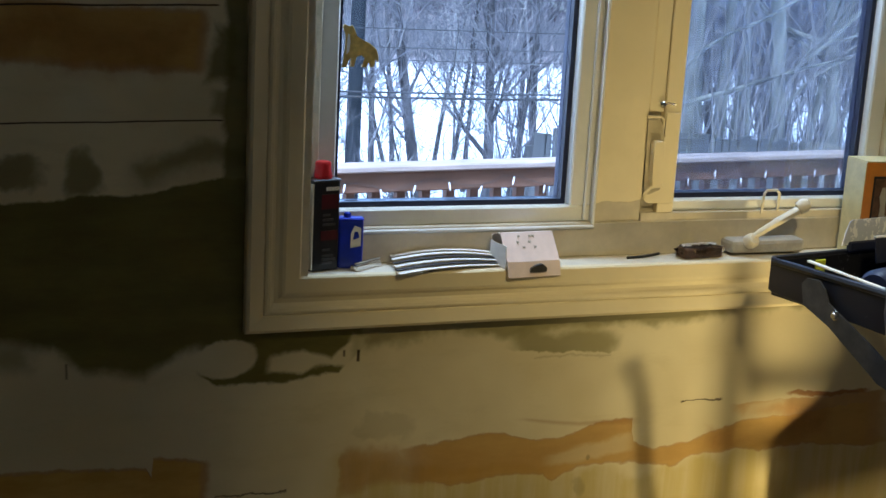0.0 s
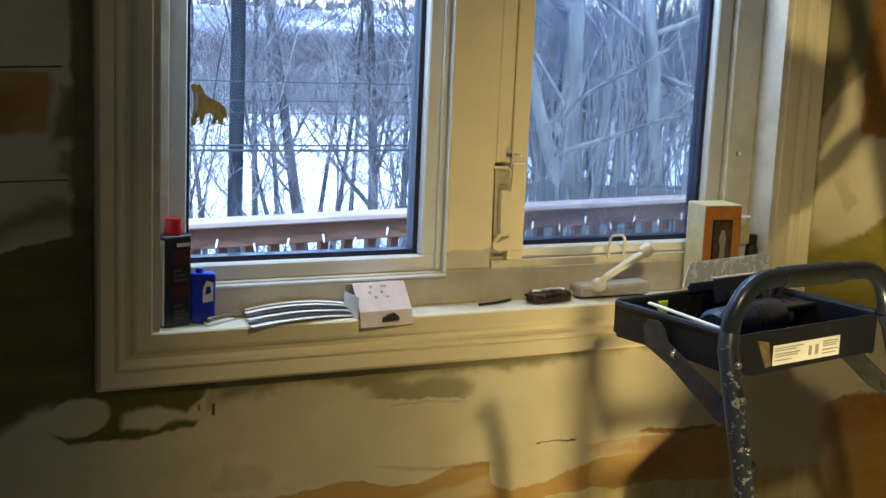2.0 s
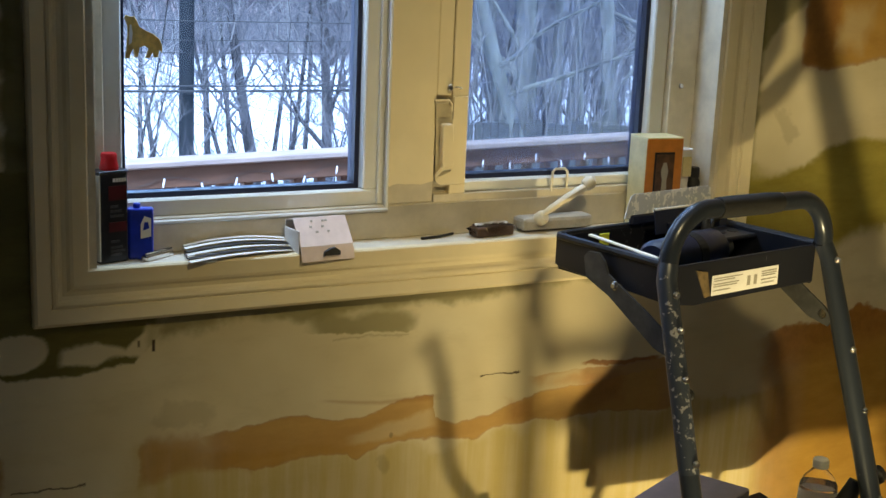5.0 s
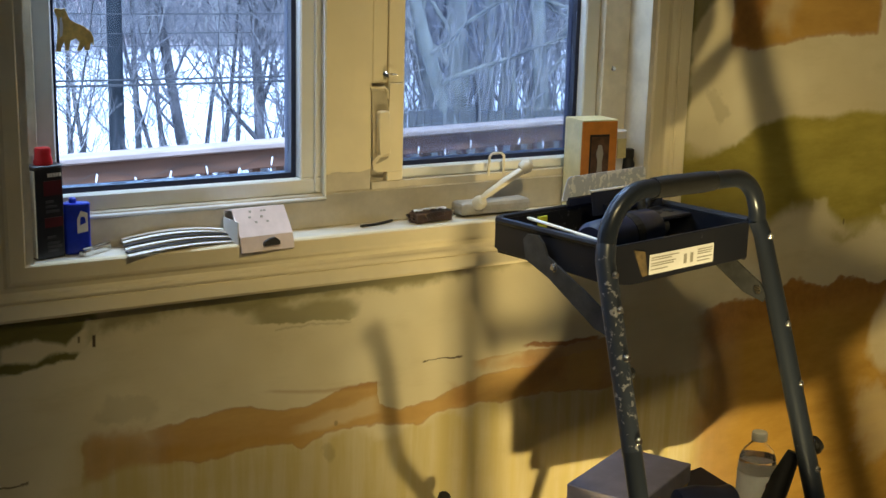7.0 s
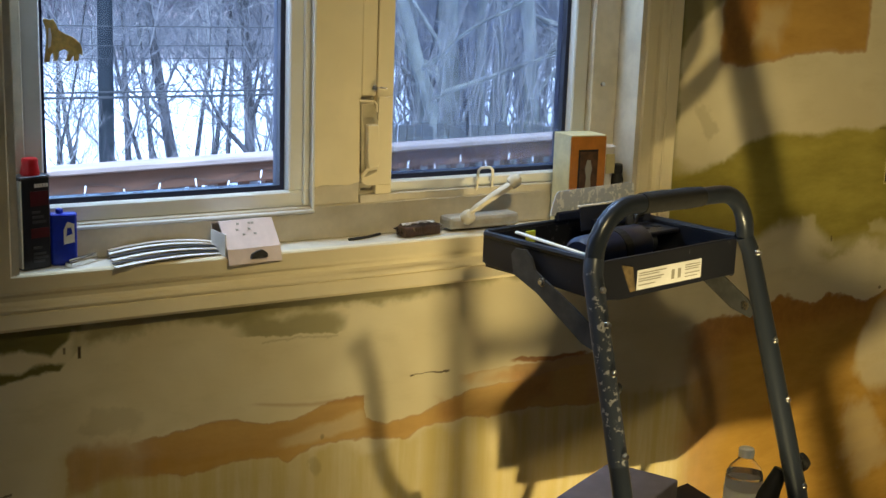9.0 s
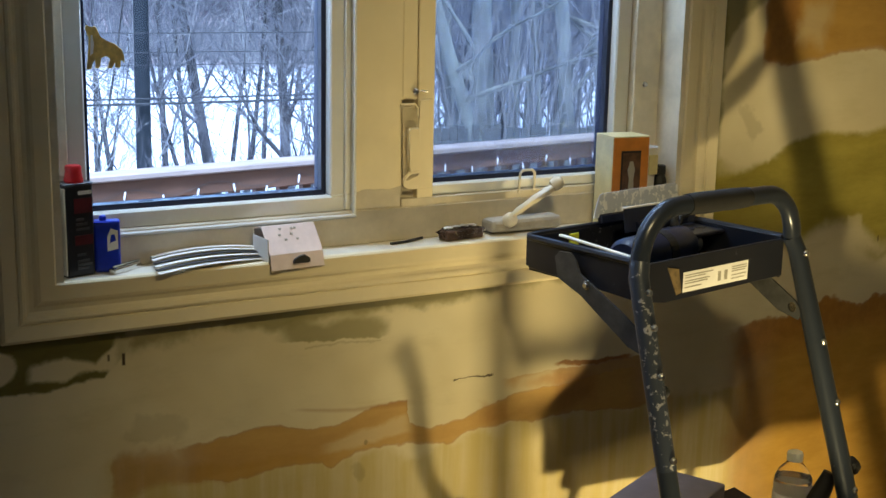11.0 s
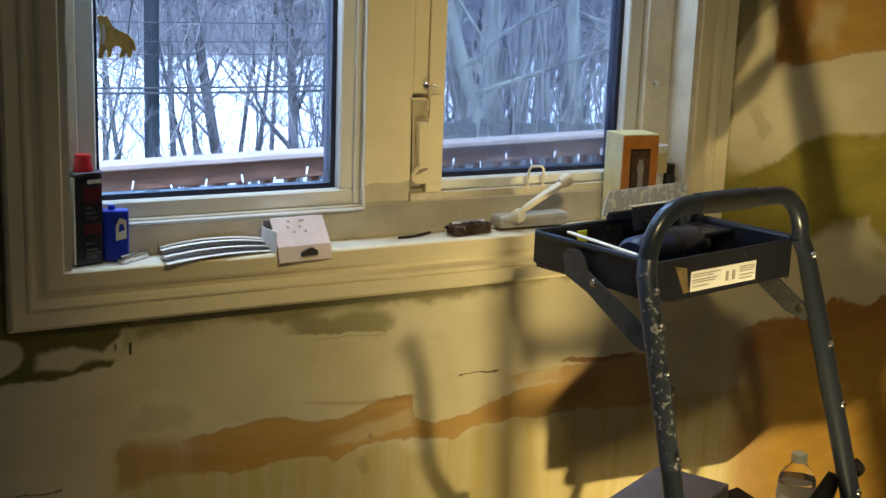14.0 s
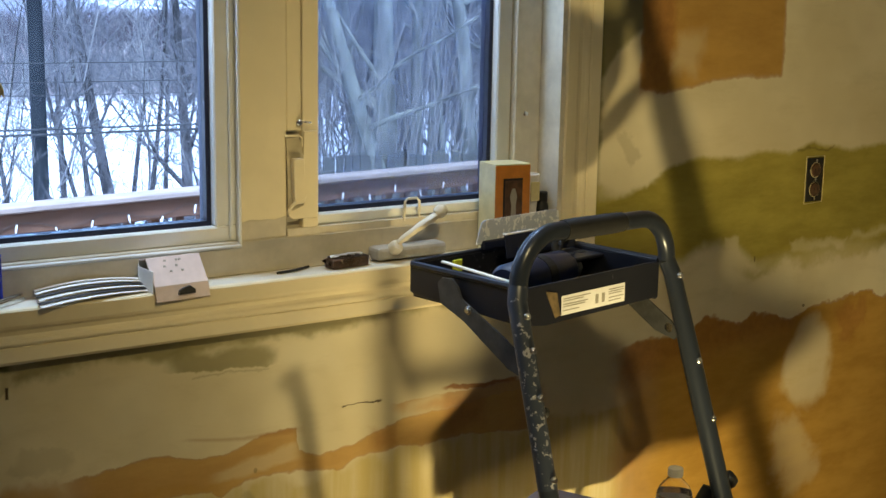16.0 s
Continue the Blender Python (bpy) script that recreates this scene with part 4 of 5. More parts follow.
def dog_ornament():
    o = [(-0.002, 0.000), (0.007, 0.000), (0.008, 0.010), (0.014, 0.020), (0.016, 0.008), (0.013, 0.002), (0.021, 0.002), (0.024, 0.020), (0.034, 0.024), (0.042, 0.018), (0.039, 0.008), (0.034, 0.002),
         (0.043, 0.001), (0.048, 0.010), (0.050, 0.014), (0.050, 0.002), (0.058, 0.002), (0.060, 0.018), (0.066, 0.010), (0.066, 0.022), (0.062, 0.034), (0.050, 0.044), (0.034, 0.050),
         (0.024, 0.056), (0.020, 0.068), (0.015, 0.076), (0.010, 0.073), (0.001, 0.077), (-0.003, 0.072), (0.001, 0.066), (0.004, 0.058), (0.003, 0.040), (0.001, 0.020)]
    ob = part("dog_ornament", slab([(0.483 + 0.92 * x, 1.214 + 0.92 * z) for x, z in o], GY - 0.0045, GY - 0.0005, 0.0006), GOLD)
    chest = [(0.005, 0.024), (0.010, 0.028), (0.012, 0.045), (0.010, 0.060), (0.007, 0.060), (0.006, 0.044)]
    part("chest", slab([(0.483 + 0.92 * x, 1.214 + 0.92 * z) for x, z in chest], GY - 0.0056, GY - 0.0044), PAPER, ob, "pale chest")
    tagged(ob, "golden dog-shaped ornament stuck on the window glass", "ornament")


tall_can(), blue_tin(), pocket_knife(), strip_stack(), tent_card(), small_things(), picture_box(), dog_ornament()


# ---- step stool with tool tray ----
TURN = 10.0
stool = thing("step_stool", (1.240, 1.585, 0), "blue-grey tubular step stool with a black tool tray, splashed with paint", "step stool", turn=TURN)
TW, TD, TZ = 0.385, 0.278, 0.922


def rail_points():
    """The bent tube: up the left leg, over the handle and down the right leg."""
    lean, zt = 0.27, 0.985
    foot_l, foot_r = (-0.038, -lean * TZ - 0.015, 0.0), (TW + 0.095, -lean * TZ - 0.015, 0.0)
    sh_l, sh_r = (-0.034, -0.020, TZ - 0.015), (TW + 0.014, -0.020, TZ - 0.025)
    arch = []
    r = 0.085
    top = 1.014
    for k in range(0, 9):
        a = math.pi - math.pi / 2 * k / 8
        arch.append((sh_l[0] + 0.010 + r + r * math.cos(a), -0.012, top - r + r * math.sin(a)))
    for k in range(0, 9):
        a = math.pi / 2 - math.pi / 2 * k / 8
        arch.append((sh_r[0] - 0.010 - r + r * math.cos(a), -0.012, top - 0.004 - r + r * math.sin(a)))
    left = [tuple(Vector(foot_l).lerp(Vector(sh_l), k / 6)) for k in range(7)]
    right = [tuple(Vector(sh_r).lerp(Vector(foot_r), k / 6)) for k in range(7)]
    return left, arch, right


left, arch, right = rail_points()
part("front_rail", tube(left[:5], 0.0166, 16), RAILM, stool, "blue-grey tube leg", True)
part("front_rail", tube(left[4:] + arch[:1], 0.0168, 16), RAILP, stool, "tube leg splashed with white paint", True)
part("handle", tube(arch, 0.0160, 16), RAILM, stool, "bent tube handle", True)
part("front_rail", tube([arch[-1]] + right, [0.0162, 0.0168] + [0.0186] * (len(right) - 1), 16), RAILM, stool, "blue-grey tube leg", True)
part("handle_grip", tube([Vector(arch[8]).lerp(Vector(arch[9]), f) for f in (0.10, 0.28, 0.45, 0.62, 0.76)], [0.0178, 0.0190, 0.0186, 0.0190, 0.0176], 16), GRIP, stool, "worn black foam grip", True)
for p in (left[0], right[-1]):
    part("foot", moved(lathe([(0.019, 0), (0.019, 0.03), (0.016, 0.034)], 16), pose(*p)), RUBBER, stool)
part("rear_leg", tube([(TW + 0.03, 0.10, 0.296), (TW + 0.05, 0.30, 0.0)], 0.0105, 10), RAILM, stool, "", True)
part("rear_leg", tube([(0.17, 0.12, 0.296), (0.13, 0.30, 0.0)], 0.0105, 10), RAILM, stool, "", True)
SWAP = Matrix(((1, 0, 0, 0), (0, 0, 1, 0), (0, 1, 0, 0), (0, 0, 0, 1)))
# Steps sit below view; their outlines are stretched to shape the wall shadow.
part("platform", moved(slab([(0.060, -0.165), (TW + 0.085, -0.165), (TW + 0.200, 0.215), (0.165, 0.215)], 0.295, 0.318, 0.006), SWAP), TRAYM, stool, "unseen black ribbed step, stretched to widen its shadow")
part("lower_step", moved(slab([(-0.058, -0.431), (0.355, -0.345), (0.485, -0.117), (0.085, -0.102)], 0.235, 0.257, 0.006), SWAP), TRAYM, stool, "unseen black ribbed lower step, outlined to cast the wall shadow")
part("crossbar", tube([(-0.036, -0.204, 0.245), (TW + 0.069, -0.204, 0.245)], 0.009, 10), RAILM, stool, "", True)
part("crossbar", tube([(-0.036, -0.186, 0.306), (TW + 0.064, -0.186, 0.306)], 0.009, 10), RAILM, stool, "", True)
for k in range(7):
    part("tread_rib", box(0.11, TW + 0.06, -0.110 + 0.045 * k, -0.095 + 0.045 * k, 0.317, 0.3205), RUBBER, stool)

tray = part("tray", slab([(0.004, TZ - 0.062), (0.05, TZ - 0.068), (TW - 0.004, TZ - 0.072), (TW - 0.004, TZ - 0.066), (0.05, TZ - 0.062), (0.004, TZ - 0.056)], 0.006, TD - 0.006), TRAYM, stool, "black plastic tool tray with raised rim")
part("tray_wall", slab([(0, TZ - 0.066), (0.06, TZ - 0.074), (TW, TZ - 0.072), (TW, TZ - 0.002), (0, TZ - 0.002)], 0, 0.007, 0.0018), TRAYM, tray)
part("tray_wall", slab([(0, TZ - 0.054), (0.05, TZ - 0.066), (TW, TZ - 0.072), (TW, TZ), (0, TZ)], TD - 0.007, TD, 0.0018), TRAYM, tray)
part("tray_wall", moved(slab([(0.004, TZ - 0.066), (TD - 0.012, TZ - 0.056), (TD - 0.004, TZ - 0.050), (TD - 0.004, TZ + 0.001), (0.004, TZ + 0.001)], -0.004, 0.003, 0.0015), pose(0, 0, 0, 0, 0, 90)), TRAYM, tray)
part("tray_wall", box(TW - 0.004, TW + 0.003, 0.004, TD - 0.004, TZ - 0.076, TZ, 0.002), TRAYM, tray)
part("tray_rim", tube([(-0.002, 0.005, TZ), (-0.002, TD - 0.01, TZ), (0.008, TD, TZ), (TW - 0.008, TD, TZ), (TW + 0.002, TD - 0.01, TZ), (TW + 0.002, 0.005, TZ)], 0.0065, 8), TRAYM, tray, "", True)
part("tool_rack", box(TW - 0.120, TW - 0.004, 0.130, TD - 0.010, TZ - 0.014, TZ - 0.006, 0.002), TRAYM, tray, "tool holder strip with round holes")
for k in range(3):
    for j in range(2):
        part("hole", moved(lathe([(0.011, 0), (0.011, 0.0014), (0.008, 0.0016)], 16), pose(TW - 0.10 + 0.036 * k, 0.17 + 0.06 * j, TZ - 0.0062)), RUBBER, tray)
part("label_plate", box(0.102, 0.279, -0.0016, 0.0, TZ - 0.063, TZ - 0.028, 0.0004), PAPER, tray, "white warning label with small print")
part("label_chip", slab([(0.060, TZ - 0.014), (0.088, TZ - 0.020), (0.098, TZ - 0.062), (0.086, TZ - 0.064)], -0.002, 0.0), CHIP, tray, "rubbed tan sticker")
for x0, x1, dz in ((0.106, 0.180, 0.033), (0.106, 0.160, 0.037), (0.106, 0.172, 0.043), (0.106, 0.166, 0.047), (0.106, 0.150, 0.054), (0.232, 0.274, 0.034), (0.232, 0.274, 0.038),
                   (0.232, 0.270, 0.042), (0.232, 0.274, 0.049), (0.232, 0.268, 0.055)):
    part("print_bar", box(x0, x1, -0.0022, -0.0015, TZ - dz - 0.0016, TZ - dz), GREYINK, tray)
for x in (0.194, 0.212):
    part("print_bar", box(x, x + 0.008, -0.0022, -0.0015, TZ - 0.055, TZ - 0.038), GREYINK, tray)


def strap(x, s):
    """Steel strap that carries the tray: a hooked plate and a bar down to the leg."""
    bm = bmesh.new()
    outline = [(0.186, 0.903), (0.176, 0.914), (0.150, 0.916), (0.136, 0.904), (0.126, 0.884), (0.030, 0.838), (-0.026, 0.806), (-0.042, 0.786), (-0.034, 0.772), (0.010, 0.782), (0.120, 0.846), (0.178, 0.868)]
    a = [bm.verts.new((x, y, z)) for y, z in outline]
    b = [bm.verts.new((x + s * 0.004, y, z)) for y, z in outline]
    bm.faces.new(a)
    bm.faces.new(b[::-1])
    for i in range(len(a)):
        j = (i + 1) % len(a)
        bm.faces.new((a[i], b[i], b[j], a[j]))
    ob = part("strap", bm, BRACE, stool, "grey steel strap")
    for y, z in ((0.109, 0.867), (-0.020, 0.793)):
        for k, r in ((0, 0.0095), (1, 0.006)):
            part("bolt", moved(lathe([(r, 0), (r, 0.003 + 0.003 * k), (r * 0.7, 0.005 + 0.004 * k)], 12), pose(x, y, z, 0, s * 90, 0)), STEEL, ob, "", True)


strap(-0.014, -1)
strap(TW + 0.010, 1)
for i, (p, dz) in enumerate(((left[6], -0.02), (left[6], -0.075), (left[5], 0.0), (left[4], 0.02), (left[3], 0.03), (right[0], 0.0), (right[1], -0.01), (right[2], 0.03), (right[3], 0.02))):
    y = p[1] + 0.27 * dz
    part("bolt", moved(lathe([(0.007, 0), (0.007, 0.003), (0.0045, 0.006)], 12), pose(p[0], y - 0.0162, p[2] + dz, 90)), STEEL, stool, "", True)
part("knob", moved(lathe([(0.010, 0), (0.011, 0.006), (0.007, 0.012)], 14), pose(left[5][0] + 0.013, left[5][1] - 0.01, left[5][2] - 0.03, 0, 90, 0)), RUBBER, stool, "black plastic stop")
part("knob", moved(lathe([(0.016, 0), (0.018, 0.02), (0.014, 0.03)], 16), pose(0.466, -0.112, 0.486, 20, 60, 0)), RUBBER, stool, "black pivot cap")
part("pivot_arm", tube([(0.456, -0.092, 0.478), (0.435, -0.080, 0.420), (0.405, -0.065, 0.318)], [0.013, 0.021, 0.026], 14), RUBBER, stool, "black folding arm", True)


def in_stool(x, y, z, rx=0, ry=0, rz=0):
    return stool.matrix_basis @ pose(x, y, z, rx, ry, rz)


def tools_in_tray():
    base = TZ - 0.068
    k = new("taping_knife")
    tagged(k, "wide taping knife with plaster-smeared steel blade in the tray", "taping knife")
    k.matrix_basis = in_stool(0.284, 0.266, 0.938, -8, 0, 0)
    o = [(-0.124, 0.0), (-0.112, 0.026), (-0.104, 0.041), (-0.096, 0.045), (0.114, 0.047), (0.121, 0.042), (0.119, 0.0)]
    part("blade", slab(o, -0.001, 0.001, 0.0004), BLADE, k, "plaster-smeared blade")
    part("blade_back", box(-0.108, 0.104, -0.006, 0.006, -0.012, 0.006, 0.003), NAVY, k)
    p = new("putty_knife")
    tagged(p, "narrow steel drywall knife lying across the tray", "putty knife")
    p.matrix_basis = in_stool(0.283, 0.205, TZ - 0.004, -10, 0, 0)
    part("blade", box(-0.101, 0.101, -0.0008, 0.0008, 0.0, 0.045, 0.0003), NAVY, p, "dark coated blade")
    part("spine", box(-0.102, 0.102, -0.003, 0.003, 0.044, 0.048, 0.001), WHITEP, p)
    part("handle", moved(tube([(-0.07, 0, 0.010), (0.0, 0, 0.012), (0.07, 0, 0.010)], [0.009, 0.011, 0.008], 12), pose(0, 0, 0)), NAVY, p, "navy plastic handle", True)
    r = new("cordless_tool")
    tagged(r, "dark navy rounded tool body lying in the tray", "tool")
    r.matrix_basis = in_stool(0.215, 0.140, base + 0.0395, 0, 90, 8)
    part("tool_body", lathe([(0.030, -0.13), (0.038, -0.12), (0.0395, 0.0), (0.038, 0.06), (0.030, 0.075), (0.020, 0.085)], 28), NAVY, r, "", True)
    part("tool_collar", moved(lathe([(0.0205, 0), (0.0205, 0.02), (0.016, 0.024)], 20), pose(0, 0, 0.085)), BRACE, r, "", True)
    part("tool_band", moved(lathe([(0.0402, -0.012), (0.0402, 0.012)], 28), pose(0, 0, -0.02)), RUBBER, r)
    s = part("paint_stirrer", box(-0.080, 0.080, -0.004, 0.004, -0.002, 0.002, 0.001), WHITEP)
    s.matrix_basis = in_stool(0.004, 0.115, TZ + 0.010, 0, 4, -88)
    tagged(s, "white wooden stick lying along the tray rim", "stick")
    t = part("tape_scrap", box(-0.012, 0.012, -0.002, 0.002, -0.016, 0.016, 0.001), YELLOW)
    t.matrix_basis = in_stool(0.112, TD - 0.011, TZ - 0.022)
    tagged(t, "yellow-green scrap of tape inside the tray", "tape")
    g = part("green_pad", box(-0.05, 0.05, -0.022, 0.022, 0, 0.012, 0.004), GREEN)
    g.matrix_basis = in_stool(0.100, 0.045, base, 0, 0, 5)
    tagged(g, "green plastic pad on the tray bottom", "pad")
    n = new("pliers")
    tagged(n, "black pliers in the tool holder", "pliers")
    n.matrix_basis = in_stool(TW - 0.075, 0.195, TZ - 0.006)
    part("jaw", tube([(0, 0, 0), (-0.004, 0, 0.016), (-0.002, 0, 0.030)], [0.010, 0.009, 0.005], 10), BRACE, n, "", True)
    part("pivot", moved(lathe([(0.007, -0.008), (0.007, 0.008)], 12), pose(0, 0, 0.012, 90)), STEEL, n)
    part("grip", tube([(0.010, 0, 0.002), (0.022, 0.004, 0.018), (0.040, 0.004, 0.020)], 0.006, 8), RUBBER, n, "", True)


def things_on_step():
    STEP = 0.3205
    b = new("cardboard_carton")
    tagged(b, "lilac-grey cardboard carton with a torn corner on the step", "carton")
    b.matrix_basis = in_stool(0.236, 0.122, STEP, 0, 0, 15)
    w, d, h = 0.115, 0.072, 0.096
    part("carton_body", box(-w, w, -d, d, 0, h, 0.002), KRAFT, b)
    part("carton_lid", box(-w - 0.003, w + 0.003, -d - 0.003, d + 0.003, h - 0.035, h + 0.004, 0.002), BOXG, b, "lilac-grey lid")
    part("torn_flap", slab([(-0.075, h - 0.010), (-0.030, h - 0.014), (-0.020, h - 0.06), (-0.065, h - 0.07)], -d - 0.006, -d - 0.0035), KRAFT, b)
    c = new("rolled_cloth")
    tagged(c, "dark rolled cloth beside the carton", "cloth")
    c.matrix_basis = in_stool(0.306, -0.010, STEP + 0.050, 90, 0, 60)
    bm = lathe([(0.030, -0.062), (0.044, -0.058), (0.049, -0.02), (0.045, 0.025), (0.048, 0.050), (0.030, 0.062)], 24)
    for v in bm.verts:
        v.co *= 1 + 0.06 * noise.noise(v.co * 30)
    part("roll", bm, NAVY, c, "", True)
    f = new("water_bottle")
    tagged(f, "half-full clear plastic water bottle with white cap and label", "bottle")
    f.matrix_basis = in_stool(0.430, -0.030, STEP)
    prof = [(0.030, 0.0), (0.0345, 0.006), (0.0365, 0.05), (0.0365, 0.120), (0.0345, 0.136), (0.028, 0.150), (0.0180, 0.161), (0.0130, 0.167), (0.0130, 0.178)]
    part("bottle_wall", lathe(prof, 32), WATER, f, "clear plastic", True)
    part("water", lathe([(0.0, 0.003), (0.032, 0.008), (0.0345, 0.05), (0.0345, 0.120), (0.0330, 0.133), (0.0, 0.133)], 32), LIQUID, f, "still water", True)
    part("bottle_label", lathe([(0.0372, 0.045), (0.0372, 0.108)], 32), PAPER, f, "white label with red script")
    part("label_mark", moved(tube([(-0.012, 0, 0), (-0.004, 0.004, 0.006), (0.002, 0.0, -0.004), (0.010, 0.003, 0.005)], 0.0012, 5), pose(-0.010, -0.0378, 0.090)), CANRED, f)
    part("bottle_cap", moved(lathe([(0.0150, 0), (0.0152, 0.012), (0.0140, 0.016), (0.0120, 0.017), (0.0, 0.0172)], 26), pose(0, 0, 0.170)), WHITEP, f, "white screw cap", True)


tools_in_tray()
things_on_step()

# the floor work light, an unseen tube added for its curved shadow, and a capped rod by the wall
L = Vector(LAMP)
guard = thing("work_light_guard", (LAMP[0], LAMP[1], 0), "small black floor work light", "work light")


def toward(x, z, p):
    """A place on the way from the bulb to the wall."""
    return L.lerp(Vector((x, Y1, z)), p) - Vector((LAMP[0], LAMP[1], 0))


part("lamp_base", lathe([(0.050, 0), (0.050, 0.02), (0.018, 0.04), (0.015, 0.05), (0.012, 0.06)], 20), RUBBER, guard, "", True)
# Bent tube kept below view; added to cast the curved wall shadow.
pipe = thing("shadow_caster", (LAMP[0], LAMP[1], 0), "unseen bent tube added to cast the curved shadow on the wall", "pipe")
bend = ((1.168, 0.300, 0.94), (1.152, 0.327, 0.88), (1.120, 0.372, 0.80), (1.089, 0.412, 0.75), (1.071, 0.453, 0.72), (1.060, 0.526, 0.70), (1.053, 0.591, 0.68), (1.035, 0.662, 0.64), (1.015, 0.700, 0.62))
line = smooth_line([toward(*b) for b in bend])
foot = Vector((line[0][0], line[0][1], 0.0))
part("caster_run", tube([tuple(foot)] + [tuple(p) for p in line], [0.0135] * (len(line) - 3) + [0.0140, 0.0155, 0.0190, 0.0170], 10), BRACE, pipe, "", True)
rod = thing("capped_rod", (1.150, 1.965, -0.014), "thin steel rod with black rubber cap leaning on the wall", "rod")
part("shaft", tube([(0.03, -0.20, 0.0), (0.008, -0.022, 0.352)], 0.004, 8), STEEL, rod, "", True)
part("rubber_cap", moved(lathe([(0.010, -0.012), (0.0125, -0.008), (0.0125, 0.008), (0.009, 0.012)], 16), pose(0.0065, -0.013, 0.362, 27, 0, 0)), RUBBER, rod, "", True)


# ---- outdoors ----
GROUND = -2.0


def at(ratio, y, z=GROUND):
    """A place beyond the window, by its bearing."""
    return Vector((-0.05 + ratio * y, y, z))


bm = bmesh.new()
xs = [-600, -120, -30, -10] + [-6 + 2.0 * i for i in range(45)] + [110, 170, 320, 700]
ys = [-400, -40, 2.6] + [4 + 1.6 * i for i in range(45)] + [85, 110, 160, 260, 500, 900]
grid = [[bm.verts.new((x, y, GROUND + (0.16 * noise.noise((x * 0.12, y * 0.12, 3)) if 5 < y < 90 and abs(x) < 90 else 0.0))) for x in xs] for y in ys]
for a, b in zip(grid, grid[1:]):
    for i in range(len(xs) - 1):
        bm.faces.new((a[i], a[i + 1], b[i + 1], b[i]))
tagged(part("ground", bm, SNOW, smooth=True), "snow-covered ground with brown grass showing through", "ground", kind="structure")

bm = bmesh.new()
rows = []
for k, (y, s) in enumerate(((190, 0.0), (230, 0.55), (290, 1.0), (380, 0.7))):
    rows.append([bm.verts.new((x, y, GROUND + s * (6.5 + 2.2 * noise.noise((x * 0.011, k, 0)) + 1.6 * noise.noise((x * 0.08, k, 5)) + 0.9 * noise.noise((x * 0.31, k, 8))))) for x in range(-300, 620, 3)])
for a, b in zip(rows, rows[1:]):
    for i in range(len(a) - 1):
        bm.faces.new((a[i], a[i + 1], b[i + 1], b[i]))
tagged(part("backdrop", bm, HILL, smooth=True), "far wooded hill, winter haze put into its colour", "hill", kind="structure")

# deck with its railing
deck = thing("deck", (0, 0, 0), "weathered wooden deck behind the house", "deck", kind="structure")
DZ = -0.32
for i in range(19):
    y = 2.18 + 0.145 * i
    part("plank", box(-2.0, 5.6, y, y + 0.138, DZ - 0.035, DZ, 0.004), DECKW, deck)
for x in (-1.9, 1.5, 5.4):
    part("post", box(x - 0.07, x + 0.07, 4.6, 4.74, GROUND - 0.2, DZ - 0.036), DECKW, deck)
RAIL = thing("deck_railing", (1.05, 4.62, 0), "brown wooden deck railing with grey cap board", "railing", turn=7.5)
RL = 3.35
part("cap_board", box(-2.6, RL + 0.07, -0.052, 0.052, 0.612, 0.640, 0.006), CAPW, RAIL, "greyed cap board")
part("rail_board", box(-2.6, RL, -0.02, 0.02, 0.530, 0.611, 0.004), DECKW, RAIL)
part("lower_rail", box(-2.6, RL, -0.02, 0.02, DZ + 0.08, DZ + 0.17, 0.004), DECKW, RAIL)
baluster = mesh_of("baluster", box(-0.019, 0.019, 0.021, 0.059, DZ + 0.05, 0.585, 0.003), DECKW)
for i in range(53):
    ob = new("baluster", baluster)
    ob.parent = RAIL
    ob.location = (-2.5 + 0.110 * i, 0, 0)
for x in (-2.55, -0.6, 1.35, RL):
    part("railing_post", box(x - 0.045, x + 0.045, -0.045, 0.045, DZ, 0.6045, 0.004), DECKW, RAIL)
SIDE = thing("deck_railing", (4.52, 5.02, 0), "brown wooden deck railing with grey cap board", "railing", turn=-68)
part("cap_board", box(0.05, 2.6, -0.052, 0.052, 0.610, 0.638, 0.006), CAPW, SIDE, "greyed cap board")
part("rail_board", box(0.05, 2.6, -0.02, 0.02, 0.530, 0.609, 0.004), DECKW, SIDE)
for i in range(20):
    ob = new("baluster", baluster)
    ob.parent = SIDE
    ob.location = (0.1 + 0.127 * i, 0, 0)
part("railing_post", box(2.5, 2.59, -0.045, 0.045, DZ, 0.602, 0.004), DECKW, SIDE)

lights = thing("string_lights", (1.05, 4.62, 0), "string of small white bulbs draped along the railing", "string lights", turn=7.5)
rnd = random.Random(11)
pts = []
for i in range(90):
    x = -0.9 + 0.05 * i
    pts.append((x, -0.026, 0.560 + 0.016 * math.sin(i * 0.9) + rnd.uniform(-0.006, 0.006)))
part("wire", tube(pts, 0.0013, 5), FENCE, lights)
bulb = mesh_of("bulb", tube([(0, 0, 0), (0, 0, -0.022), (0, 0, -0.034)], [0.0035, 0.004, 0.0015], 6), BULB)
for i in range(1, 89, 3):
    ob = new("bulb", bulb)
    ob.parent = lights
    ob.matrix_basis = pose(pts[i][0], -0.034, pts[i][2] - 0.004, rnd.uniform(-10, 10), rnd.uniform(-14, 14), 0)

# utility pole with wires
pole = thing("utility_pole", tuple(at(0.299, 12.0)), "dark weathered utility pole in the snow", "pole")
part("pole_shaft", tube([(0, 0, -0.2), (0.02, 0, 3), (0.0, 0, 9)], [0.078, 0.072, 0.060], 14), POLE, pole, "", True)
